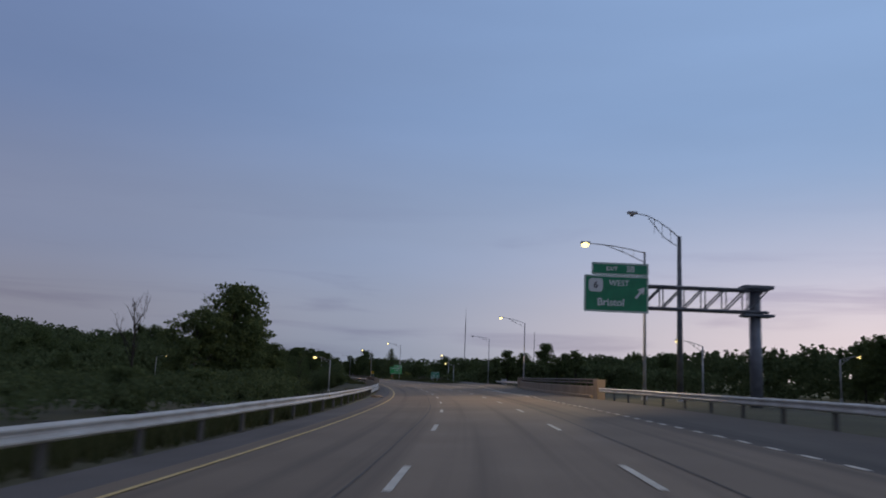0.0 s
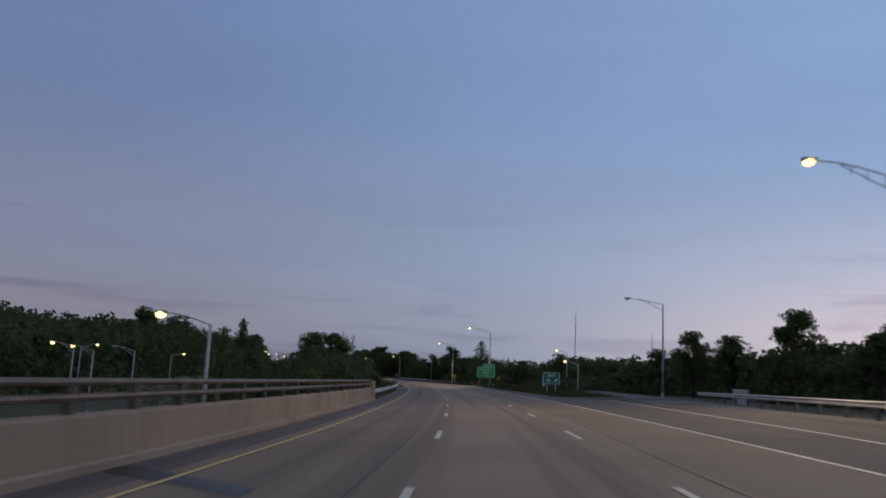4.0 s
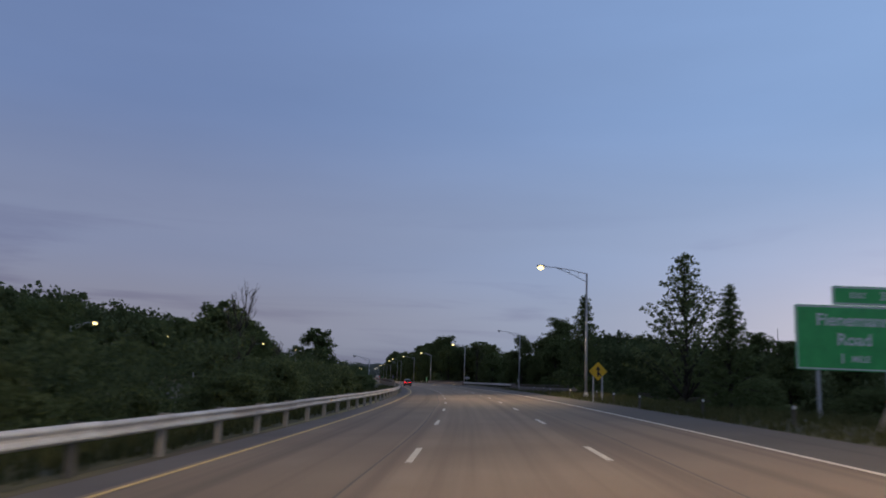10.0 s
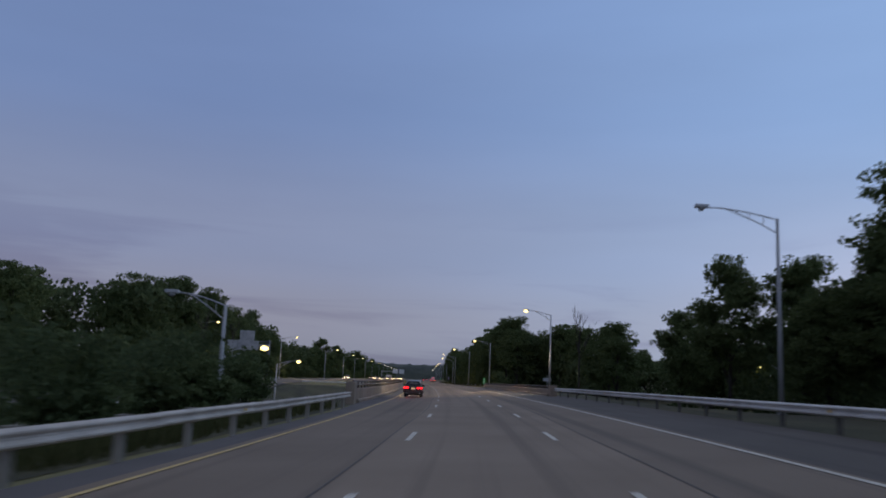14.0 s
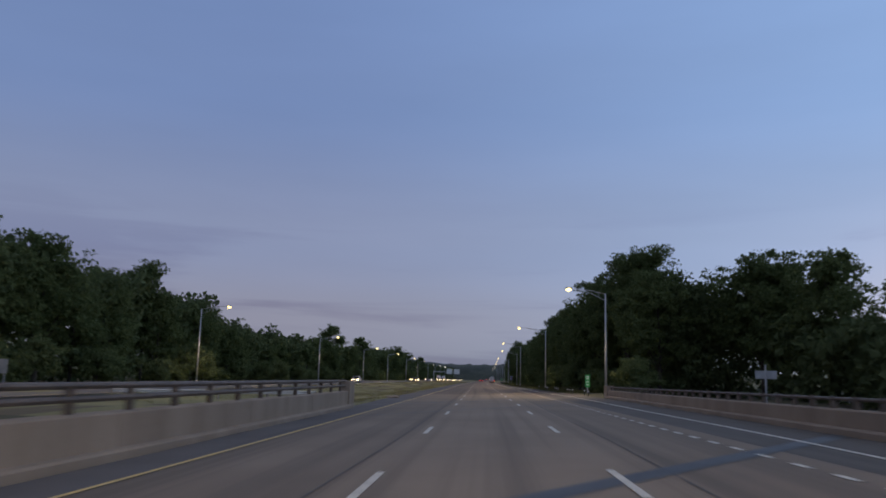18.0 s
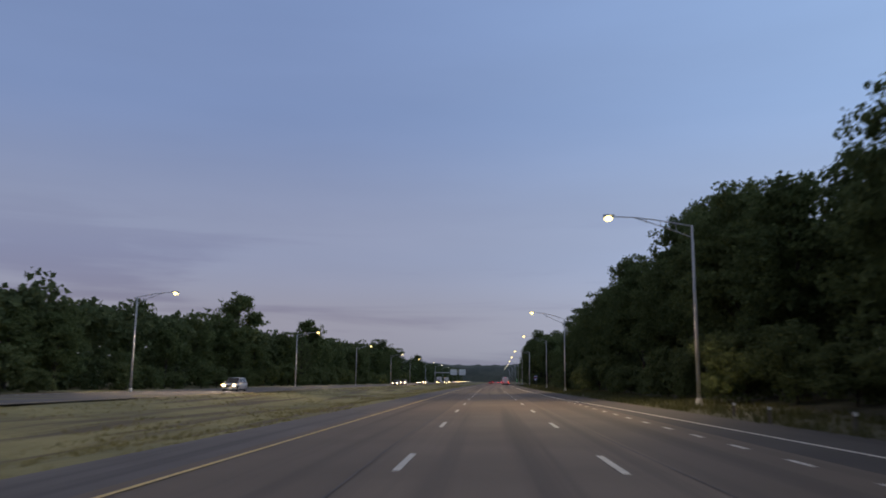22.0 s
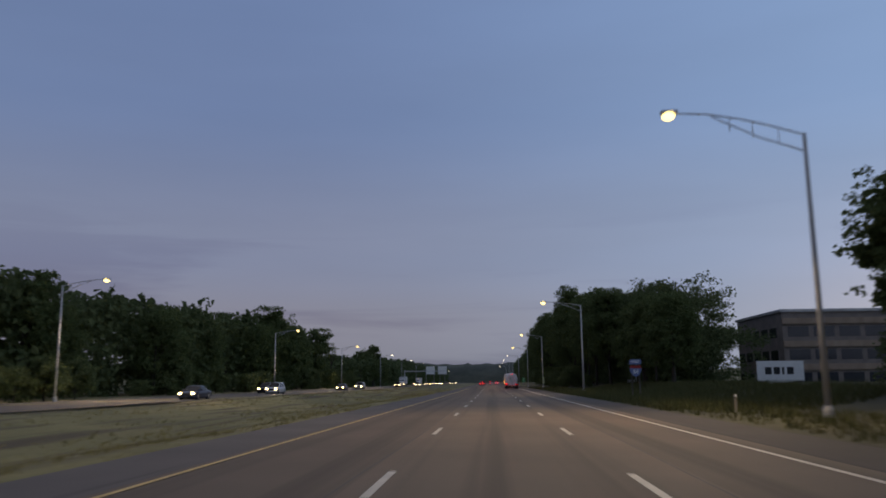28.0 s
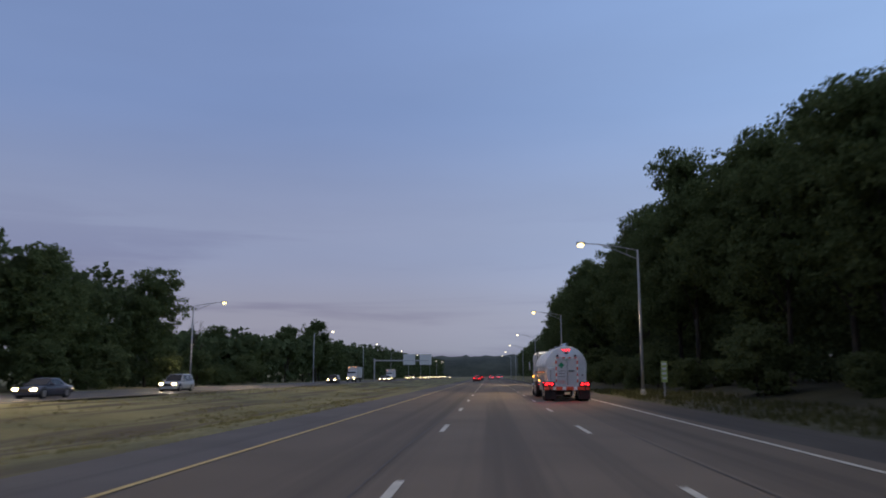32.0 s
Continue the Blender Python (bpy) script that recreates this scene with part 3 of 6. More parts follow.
def guard_rail(s0, s1, u, facing, label, gap=3.81, steel_to=None, post_mat=None):
    """W-beam rail with block-outs and posts; facing +1: its face looks to larger u."""
    root = thing("guard_rail", Matrix(), label, "guard rail")
    f = u if callable(u) else (lambda s: u)
    prof = [(facing * (a + .08), b) for a, b in W_BEAM]
    n = max(1, int(round((s1 - s0) / 7.62)))
    cuts = np.linspace(s0, s1, n + 1)
    dent = np.random.default_rng(int(s0) + 300)
    for k, (a, b) in enumerate(zip(cuts, cuts[1:])):
        bm = bmesh.new()
        push, dip = facing * .012 * (k % 2) - facing * .02 * dent.random(), .02 * (dent.random() - .5)
        swept(bm, [(du + push, dz) for du, dz in prof + [(facing * .075, .155 - .31 * i / 3) for i in range(4)]], spaced(a, b + (.16 if b < s1 else 0), 2.6), f, .61 + dip, closed=True)
        part("beam", bm, RUST_GALV if steel_to is not None and a > steel_to else OLD_GALV, root, "dented galvanised W-beam section", smooth=False)
    for s in np.arange(s0 + 8.2, s1 - 2, 30.5):
        part("rail_reflector", boxed(facing * .165 - .02, facing * .165 + .02, -.05, .05, .57, .65, .006), SIGN_YELLOW, root, "small yellow reflector", place(s, float(f(s))))
    first = {}
    for s in np.arange(s0 + .6, s1 - .2, gap):
        uu = float(f(s))
        m = place(s, uu - facing * .12)
        kind = (WOOD_POST if steel_to is not None and s > steel_to else DARK_POST) if post_mat is None else post_mat
        if kind not in first:
            wide = .075 if kind is WOOD_POST else .05
            first[kind] = (mesh_of("post", boxed(-wide, wide, -.1, .1, -.9, .78, .008), kind), mesh_of("block", boxed(-.06, .06, -wide, wide, .44, .78, .006), kind))
        p = new("post", first[kind][0])
        p.parent, p.matrix_basis = root, m
        q = new("block", first[kind][1])
        q.parent, q.matrix_basis = root, place(s, uu + facing * .0)
    return root


def parapet(s0, s1, u, facing, label, rails=2, high=.86, gap=2.4, stone=None, pipe=.065):
    """Concrete bridge parapet with kerb, end blocks and two metal rails on posts."""
    f = u if callable(u) else (lambda s: u)
    root = thing("bridge_parapet", Matrix(), label, "parapet")
    n = max(1, int(round((s1 - s0) / 9.0)))
    cuts = np.linspace(s0, s1, n + 1)
    for a, b in zip(cuts, cuts[1:]):
        bm = bmesh.new()
        k = facing
        swept(bm, [(0, -.5), (0, high - .04), (-k * .06, high), (-k * .36, high), (-k * .40, high - .04), (-k * .40, -.5)], spaced(a + .012, b - .012, 3), f, 0, closed=True)
        part("wall_section", bm, stone or CONCRETE, root)
        bm = bmesh.new()
        swept(bm, [(k * .28, -.3), (k * .28, .14), (k * .24, .18), (k * .003, .18), (k * .003, -.3)], spaced(a + .006, b - .006, 3), f, 0, closed=True)
        part("kerb", bm, stone or CONCRETE, root, "concrete kerb")
    for z, r in ((high + .26, pipe), (high + .5, pipe))[:rails]:
        bm = bmesh.new()
        swept(bm, [(-facing * .2 + r * 1.3 * math.cos(q), r * math.sin(q)) for q in np.arange(8) * math.pi / 4], spaced(s0, s1, 3), f, z, closed=True)
        part("rail", bm, RAIL_METAL, root, "weathered metal bridge rail")
    post = mesh_of("rail_post", boxed(-.06, .06, -.09, .09, high - .02, high + (.32 if rails < 2 else .56), .01), RAIL_METAL)
    for s in np.arange(s0 + 1.0, s1, gap):
        p = new("rail_post", post)
        p.parent, p.matrix_basis = root, place(s, float(f(s)) - facing * .2)
    for s in (s0 - .6, s1 + .6):
        part("end_block", boxed(-.30, .30, -.75, .75, -.5, high + (.36 if rails < 2 else .49), .03), stone or CONCRETE, root, "concrete end pier", place(s, float(f(s)) - facing * .2))
    return root


near_rail = guard_rail(-30, 97, lambda s: np.interp(s, [80, 97], [-5.6, -5.25]), 1, "galvanised W-beam guard rail beside the median")
bm = bmesh.new()
swept(bm, [(a + .08, b) for a, b in W_BEAM] + [(.075, .155 - .31 * i / 3) for i in range(4)], spaced(73, 96.9, 3), lambda s: np.interp(s, [80, 97], [-5.58, -5.23]), .27, closed=True)
part("lower_beam", bm, OLD_GALV, near_rail, "second, lower beam towards the bridge end")
parapet(97, 156, -5.2, 1, "stained concrete bridge parapet with two metal rails")
guard_rail(158, 404, lambda s: np.interp(s, [158, 240, 330, 404], [-5.3, -5.7, -4.9, -5.3]), 1, "galvanised W-beam guard rail, its far half browned, on timber posts", steel_to=268)
parapet(410, 506, -5.6, 1, "stained concrete bridge parapet with two metal rails")
guard_rail(-30, 58, lambda s: np.interp(s, [-30, 58], [11.6, 11.9]), -1, "galvanised W-beam guard rail along the exit lane")
parapet(60, 117, lambda s: np.interp(s, [60, 80, 100, 117], [11.9, 12.0, 13.6, 15.9]), -1, "concrete bridge parapet beside the exit ramp")
guard_rail(119, 176, lambda s: np.interp(s, [119, 150, 176], [16.2, 20.3, 24.2]), -1, "galvanised W-beam guard rail along the exit ramp")
parapet(338, 370, lambda s: np.interp(s, [338, 350, 360, 370], [14.2, 12.3, 11.65, 11.6]), -1, "low concrete parapet of the merging ramp with thin rail posts", 1, .5, 1.6, OLD_CONCRETE, .022)
guard_rail(371.6, 431, lambda s: np.interp(s, [371.6, 395, 431], [11.8, 11.4, 10.7]), -1, "galvanised guard rail leading to the bridge parapet")
parapet(432.4, 533, lambda s: np.interp(s, [432.4, 455, 485, 511, 533], [10.3, 10.4, 10.75, 11.25, 12.0]), -1, "long low concrete bridge parapet with a rail on short posts", 1, .64, 1.45, None, .045)


far_rail = thing("guard_rail", Matrix(), "pale guard rail along the opposite carriageway", "guard rail")
for a_s in np.arange(286, 466, 9.0):
    bm = bmesh.new()
    swept(bm, [(a + .08, b) for a, b in W_BEAM] + [(.06, .155), (.06, -.155)], spaced(a_s, a_s + 8.98, 3), -24.6, .70, ground=True, closed=True)
    part("beam", bm, OLD_GALV, far_rail)
    for k in (.8, 3.8, 6.8):
        part("post", boxed(-.07, .07, -.09, .09, -.5, .84, .008), WOOD_POST, far_rail, "", place(a_s + k, -24.62, .06, 0, True))


# ---------------------------------------------------------------- street lamps
def lamp_arm_points(reach, rise):
    return [(-reach * t, 0, rise * math.sin(t * math.pi / 2)) for t in (0, .25, .5, .75, 1)]


LAMPS = {}


def street_lamp(s, u, height, lit, turn=0.0, reach=4.0, ground=True, warm=True, rise=.55, steel=None, lens=.25):
    """Tall aluminium pole with a truss arm over the road and a cobra head."""
    metal = steel or POLE
    key = (round(height, 1), lit, round(reach, 1), rise, lens)
    base = float(land(s, u)) if ground else float(tilt(s, u))
    p = at(s, u, base, True)
    m = pose(p.x, p.y, p.z, 0, 0, head(s) + turn)
    if key in LAMPS:
        return copy_thing(LAMPS[key], m)
    root = thing("street_lamp", m, "aluminium street lamp with truss arm, " + ("lit warm white" if lit else "not lit"), "street lamp", "lamps along the motorway")
    part("base", tubed([(0, 0, -.4), (0, 0, .35), (0, 0, .5)], [.2, .2, .15], 12), POLE, root)
    thick = 1.7 if steel else 1.0
    if not lit:
        lens = .15
    part("pole", tubed([(0, 0, .5), (0, 0, height * .5), (0, 0, height)], [.125 * thick, .105 * thick, .075 * thick], 12), metal, root, smooth=True)
    bm = bmesh.new()
    up = lamp_arm_points(reach, rise)
    tube(bm, [(x, y, height - .05 + z) for x, y, z in up], .035, 8)
    tube(bm, [(0, 0, height - .75), (-reach * .35, 0, height - .12), (-reach * .72, 0, height + rise * .78)], .03, 8)
    for t in (.2, .4, .58):
        tube(bm, [(-reach * t, 0, height - .05 + rise * math.sin(t * math.pi / 2)), (-reach * t, 0, height - .75 + t * 1.55)], .018, 6)
    part("arm", bm, metal, root)
    bm = bmesh.new()
    hx = -reach
    vs = box(bm, hx - .62, hx + .06, -.15, .15, height + rise - .10, height + rise + .08, .05)
    luminaire = part("head", bm, POLE, root, "cobra-head luminaire")
    bm = bmesh.new()
    bmesh.ops.create_uvsphere(bm, u_segments=14, v_segments=8, radius=lens, matrix=Matrix.LocRotScale((hx - .3, 0, height + rise - .15), None, (1.1, .9, .8)))
    part("lens", bm, (LAMP_LIT if warm else LAMP_WHITE) if lit else LENS, luminaire, "glowing lamp glass" if lit else "dark lamp glass", smooth=True)
    LAMPS[key] = root
    return root


def lamp_light(s, u, z, power, lean=28, colour=(1.0, .74, .43)):
    """Light of a cobra head; lean: degrees by which it is thrown away from its pole, towards the road."""
    d = bpy.data.lights.new("lamp_light", "SPOT")
    d.energy, d.color, d.spot_size, d.spot_blend, d.shadow_soft_size = power, colour, radians(152), .4, .18
    o = new("lamp_light", d)
    p = at(s, u, float(land(s, u)) + z, True)
    o.matrix_basis = pose(p.x, p.y, p.z, 0, 0, head(s)) @ pose(0, 0, 0, 0, lean, 0)
    return tagged(o, "light of a street lamp", "light", "", "structure")


H = 11.0
RIGHT_LAMPS = [(52, 15.75, 0), (55.5, 14.4, 1), (136, 20.6, 1), (194, 26.2, 0), (259, 12.6, 1), (318, 11.5, 1), (396, 16.7, 0), (457, 13.9, 1), (547, 14.05, 1), (619, 14.0, 1), (692, 12.8, 1),
               (764, 14.3, 1), (832, 12.6, 1), (904, 12.3, 1), (970, 12.4, 1)]
OTHER = {52: (11.0, 2.9, 1.5), 457: (9.8, 2.9, .5), 318: (10.4, 3.6, .5), 55.5: (10.5, 4.0, .5), 396: (9.7, 3.5, .5), 764: (11.4, 5.1, 1.05), 547: (10.5, 3.5, .5), 619: (11.0, 4.8, .6), 692: (11.0, 4.6, 1.0), 832: (10.9, 4.35, .5), 136: (11.0, 4.0, .8)}
for s, u, lit in RIGHT_LAMPS:
    h, out, up = OTHER.get(s, (H, 4.0, .55))
    street_lamp(s, u, h, bool(lit), 0, out, rise=up, steel=DARK_STEEL if s == 52 else None)
    if lit:
        lamp_light(s, u - out - .4, h + .2, 3400 if s in (457, 55.5) else 4300)
for s in range(1040, 1260, 70):
    street_lamp(s, 12.4, H, True, warm=False, lens=.2)
for s, u, h in ((522, -49, 11.0), (586, -42.2, 11.4), (655, -37.2, 10.4), (728, -37.6, 10.4), (805, -39.5, 11.0), (881, -39.5, 11.0), (950, -39.5, 11.0)):
    street_lamp(s, u, h, True, 180)
    lamp_light(s, u + 4.4, h + .2, 6000, -22)
for s in range(1022, 1480, 72):
    street_lamp(s, -38.5, H, True, 180, warm=False, lens=.24)
# lamps of the ramps and the other carriageway on the low ground: top height above datum
for s, u, top, lit, turn in ((142, -12.7, 2.3, 1, 0), (268, -77, 5.9, 1, 180), (201, -45.7, 3.8, 1, 0), (203, -44, 3.5, 1, 0), (205, -39.5, 3.7, 0, 0), (285, -56, 4.4, 1, 180), (330, -54, 6.8, 1, 180), (291, -89, 5.2, 1, 180), (240, -60, 4.6, 1, 180), (290, -45, 6.2, 1, 180), (345, -43, 6.6, 1, 180),
                             (390, -39.8, 6.9, 1, 180), (445, -61, 9.3, 1, 180), (459, -20.6, 3.0, 1, 180), (395, -10.4, 2.4, 0, 0), (412, -15, 3.2, 1, 180), (295, 37.2, 10.0, 1, 0), (258.7, 30.5, 6.3, 1, 0), (84, 29.6, 4.2, 1, 0), (100, 55, 5.5, 1, 180), (425, 30, 4.0, 1, 0)):
    street_lamp(s, u, round(max(5.5, top - float(land(s, u)) - .5), 1), bool(lit), turn, 2.4)


# short rail across the median behind the bridge end
a, b = at(525, -27, -.55), at(531, -12.5, -.45)
d = (b - a).normalized()
n = Vector((d.y, -d.x, 0)).normalized()
cross = thing("guard_rail", Matrix(), "pale guard rail crossing the median", "guard rail")
bm = bmesh.new()
ends = [[bm.verts.new(p + n * du + Vector((0, 0, .62 + dz))) for du, dz in W_BEAM + [(-.02, .155), (-.02, -.155)]] for p in (a, b)]
for k in range(len(ends[0])):
    k2 = (k + 1) % len(ends[0])
    bm.faces.new((ends[0][k], ends[0][k2], ends[1][k2], ends[1][k]))
part("beam", bm, OLD_GALV, cross)
for k in range(5):
    p = a.lerp(b, k / 4)
    part("post", boxed(-.07, .07, -.09, .09, -.6, .75, .008), WOOD_POST, cross, "", pose(p.x - n.x * .12, p.y - n.y * .12, p.z))


# ---------------------------------------------------------------- trees
rng = np.random.default_rng(7)


def leaf_cloud(clumps, per, leaf, spread, rg, droop=.3):
    """Many small bent leaves round clump centres; returns vertex and face arrays (each leaf two triangles folded on its rib)."""
    c = np.repeat(clumps, per, axis=0)
    n = len(c)
    off = rg.normal(size=(n, 3))
    off *= (rg.random((n, 1)) ** .45) * spread / np.maximum(np.linalg.norm(off, axis=1, keepdims=True), .01)
    off[:, 2] *= .62
    p = c + off
    a = rg.normal(size=(n, 3))
    a[:, 2] -= droop
    a /= np.linalg.norm(a, axis=1, keepdims=True)
    b = np.cross(a, rg.normal(size=(n, 3)))
    b /= np.linalg.norm(b, axis=1, keepdims=True)
    sz = leaf * (.55 + .9 * rg.random((n, 1)))
    nrm = np.cross(a, b) * sz * .22
    v = np.stack([p - a * sz * .5, p + b * sz * .42 + nrm, p + a * sz * .62, p - b * sz * .42 + nrm], 1)
    f = (np.arange(n) * 4)[:, None] + np.array([[0, 1, 2, 3]])
    return v.reshape(-1, 3), f


def crown_mesh(name, seed, height, width, base, clumps, per, leaf, spread, lobes=7, mat=None, shape="round"):
    rg = np.random.default_rng(seed)
    # lobes: uneven masses on the limbs
    L = []
    for i in range(lobes):
        a = 2 * math.pi * (i / lobes + rg.random() * .12) * 2.6
        t = (i + .5 + rg.random() * .4) / lobes
        z = base + (height - base) * (.14 + .78 * t)
        r = {"round": math.sin(math.pi * min(1, .22 + .72 * t)), "spire": (1.05 - t), "flat": .5 + .5 * t}[shape] * width * .5
        L.append((math.cos(a) * r * .55, math.sin(a) * r * .55, z, width * (.26 if shape != "spire" else .30 * (1.1 - t) + .06) * (.8 + .5 * rg.random())))
    L = np.array(L)
    k = rg.integers(0, lobes, clumps)
    d = rg.normal(size=(clumps, 3))
    d /= np.linalg.norm(d, axis=1, keepdims=True)
    rad = L[k, 3:4] * (.62 + .42 * rg.random((clumps, 1)))
    C = L[k, :3] + d * rad * np.array([1, 1, .74])
    C[:, 2] = np.clip(C[:, 2], base * .7, height)
    v, f = leaf_cloud(C, per, leaf, spread * .72, rg)
    # broader leaves fill the shaded inside of every mass
    k = np.repeat(np.arange(lobes), 16)
    d = rg.normal(size=(len(k), 3))
    d /= np.linalg.norm(d, axis=1, keepdims=True)
    I = L[k, :3] + d * L[k, 3:4] * (.56 * rg.random((len(k), 1)) ** .5) * np.array([1, 1, .74])
    v2, f2 = leaf_cloud(I, 14, leaf * 1.9, spread * .7, rg)
    v, f = np.concatenate([v, v2]), np.concatenate([f, f2 + len(v)])
    me = bpy.data.meshes.new(name)
    me.from_pydata(v.tolist(), [], f.tolist())
    me.materials.append(mat or LEAF)
    return me, L


def tiered_crown(name, seed, height, width, base, tiers, per, leaf, spread, mat, rise):
    """A pointed crown: tiers of branches that shorten towards the tip, each set with tufts of leaves."""
    rg = np.random.default_rng(seed)
    C, L = [], []
    for i in range(tiers):
        t = (i + rg.random() * .7) / tiers
        reach = width * .5 * (1 - t) ** .85 * (.72 + .4 * rg.random()) + .15
        a = i * 2.4 + rg.random() * .7
        z = base + (height - base) * t * .97
        L.append((math.cos(a) * reach * .9, math.sin(a) * reach * .9, min(height - .1, z + reach * rise), .3))
        for q in np.arange(.25, 1.02, .34 / max(reach, .5)):
            C.append((math.cos(a) * reach * q + rg.normal() * .12, math.sin(a) * reach * q + rg.normal() * .12, min(height, z + reach * rise * q + rg.normal() * .12)))
    v, f = leaf_cloud(np.array(C), per, leaf, spread, rg)
    me = bpy.data.meshes.new(name)
    me.from_pydata(v.tolist(), [], f.tolist())
    me.materials.append(mat)
    return me, np.array(L[::3])


BOUGHS = []


def trunk_mesh(name, height, r, L, bare=False, seed=0):
    rg = np.random.default_rng(seed + 50)
    bm = bmesh.new()
    pts = [(0, 0, -.6), (0, 0, .3), (.1, .05, height * .35), (.05, -.1, height * .65), (0, 0, height * .9)]
    tube(bm, pts, [r * 1.35, r, r * .78, r * .45, r * .12], 8)
    for x, y, z, w in L:
        z0 = max(.18 * height, z - math.hypot(x, y) * 1.1 - 1)
        tube(bm, [(0, 0, z0), (x * .5, y * .5, (z0 + z) / 2 + .2), (x, y, z)], [r * .42, r * .25, r * .06], 5)
        if bare:
            bm2 = bmesh.new()
            for _ in range(6):
                e = Vector((x, y, z)) * 1.0
                d = Vector((rg.normal() * .45 + x * .35, rg.normal() * .45 + y * .35, 1.5 + rg.random())).normalized() * (1.0 + 1.5 * rg.random())
                st = Vector((x * .6, y * .6, (z0 + z) / 2)) .lerp(e, rg.random())
                tube(bm2, [st, st + d * .5 + Vector((0, 0, .1)), st + d], [.032, .02, .006], 4)
                for _ in range(2):
                    q = st + d * (.4 + .4 * rg.random())
                    d2 = Vector((rg.normal() * .6, rg.normal() * .6, 1.3)).normalized() * .8
                    tube(bm2, [q, q + d2], [.02, .006], 3)
            BOUGHS.append(mesh_of("branch", bm2, BARK, True))
    return mesh_of(name, bm, BARK, True)


TREES = {}


def tree_kind(key, seed, height, width, base, clumps, per, leaf, spread, lobes, mat, shape="round", r=.24, bare=False):
    if bare:
        rg = np.random.default_rng(seed)
        L = np.array([(math.cos(i * 2.4) * width * .3 * rg.random(), math.sin(i * 2.4) * width * .3 * rg.random(), height * (.5 + .5 * (i + 1) / lobes), 1) for i in range(lobes)])
        TREES[key] = (trunk_mesh("trunk", height, r, L, True, seed), None)
    else:
        me, L = crown_mesh("crown", seed, height, width, base, clumps, per, leaf, spread, lobes, mat, shape)
        TREES[key] = (trunk_mesh("trunk", height, r, L, seed=seed), me)


# key, seed, height, width, crown base, clumps, leaves a clump, leaf length, clump radius, masses
for far, per, big in (("", 1.0, 1.0), ("far_", .62, 1.16)):
    tree_kind(far + "oak", 1, 16, 12, 3.5, 330, int(34 * per), .26 * big, 1.15, 10, LEAF)
    tree_kind(far + "maple", 2, 14, 9.5, 2.5, 300, int(34 * per), .25 * big, 1.05, 9, LEAF)
    tree_kind(far + "ash", 3, 18, 10, 4.5, 330, int(34 * per), .26 * big, 1.1, 12, LEAF)
    tree_kind(far + "tall", 4, 21, 11, 5, 380, int(34 * per), .27 * big, 1.2, 13, LEAF)
    tree_kind(far + "airy", 6, 12, 7.5, 4.5, 110, int(28 * per), .22 * big, .8, 10, LEAF, "round", .17)
    tree_kind(far + "bush", 8, 4.2, 5.5, .3, 150, int(30 * per), .17 * big, .75, 7, LEAF_LIGHT, "round", .08)
    tree_kind(far + "shrub", 9, 2.6, 4.0, .1, 110, int(28 * per), .15 * big, .6, 6, LEAF_LIGHT, "round", .06)
for key, args in (("thin", (5, 12, 8.6, 2.2, 95, 9, .19, .34, LEAF_LIGHT, .55)), ("conifer", (10, 11, 6.4, .5, 120, 15, .19, .40, LEAF, .12))):
    me, L = tiered_crown("crown", *args)
    TREES[key] = (trunk_mesh("trunk", args[1], .15, L, seed=args[0]), me)
tree_kind("bare", 11, 12, 6, 4, 0, 0, 0, 0, 9, None, "round", .16, True)

NAMES = {"oak": ("tree", "broad leafy deciduous tree, dark at dusk"), "maple": ("tree", "rounded leafy deciduous tree, dark at dusk"), "ash": ("tree", "tall leafy deciduous tree, dark at dusk"),
         "tall": ("tree", "very tall leafy forest-edge tree, dark at dusk"), "thin": ("tree", "slender open-crowned young tree with sky showing through"), "airy": ("tree", "thin-crowned tree with gaps between its branches"),
         "bush": ("bush", "dense leafy roadside bush"), "shrub": ("shrub", "low leafy shrub beside the road"), "conifer": ("tree", "narrow dark conifer beside the road"), "bare": ("tree", "leafless tree with fine bare branches")}


def tree(key, s, u, size=1.0, z=0.0, tall=1.0, fixed=None):
    nm, lb = NAMES[key]
    if (u > 30 or u < -34) and "far_" + key in TREES:
        key = "far_" + key
    rot = rng.random() * 360 if fixed is None else fixed
    p = at(s, u, float(land(s, u)) + z - .1, True)
    root = thing("leafless_tree" if key == "bare" else nm if nm != "tree" else ("conifer_tree" if key == "conifer" else "deciduous_tree"), pose(p.x, p.y, p.z, 0, 0, rot), lb, nm, "roadside trees" if nm == "tree" else "roadside bushes")
    root.scale = (size, size, size * tall)
    t, c = TREES[key]
    a = new("trunk", t)
    a.parent = root
    for me in BOUGHS if key == "bare" else ():
        new("branch", me).parent = root
    if c:
        b = new("crown", c)
        b.parent = root
    return root


def belt(s0, s1, u0, u1, step, kinds, lo=.85, hi=1.15, jitter=.4):
    """A loose row of trees along the road."""
    s = s0
    while s < s1:
        k = kinds[int(rng.integers(0, len(kinds)))]
        tree(k, s + rng.normal() * step * jitter, u0 + (u1 - u0) * rng.random(), lo + (hi - lo) * rng.random(), 0, .9 + .25 * rng.random())
        s += step


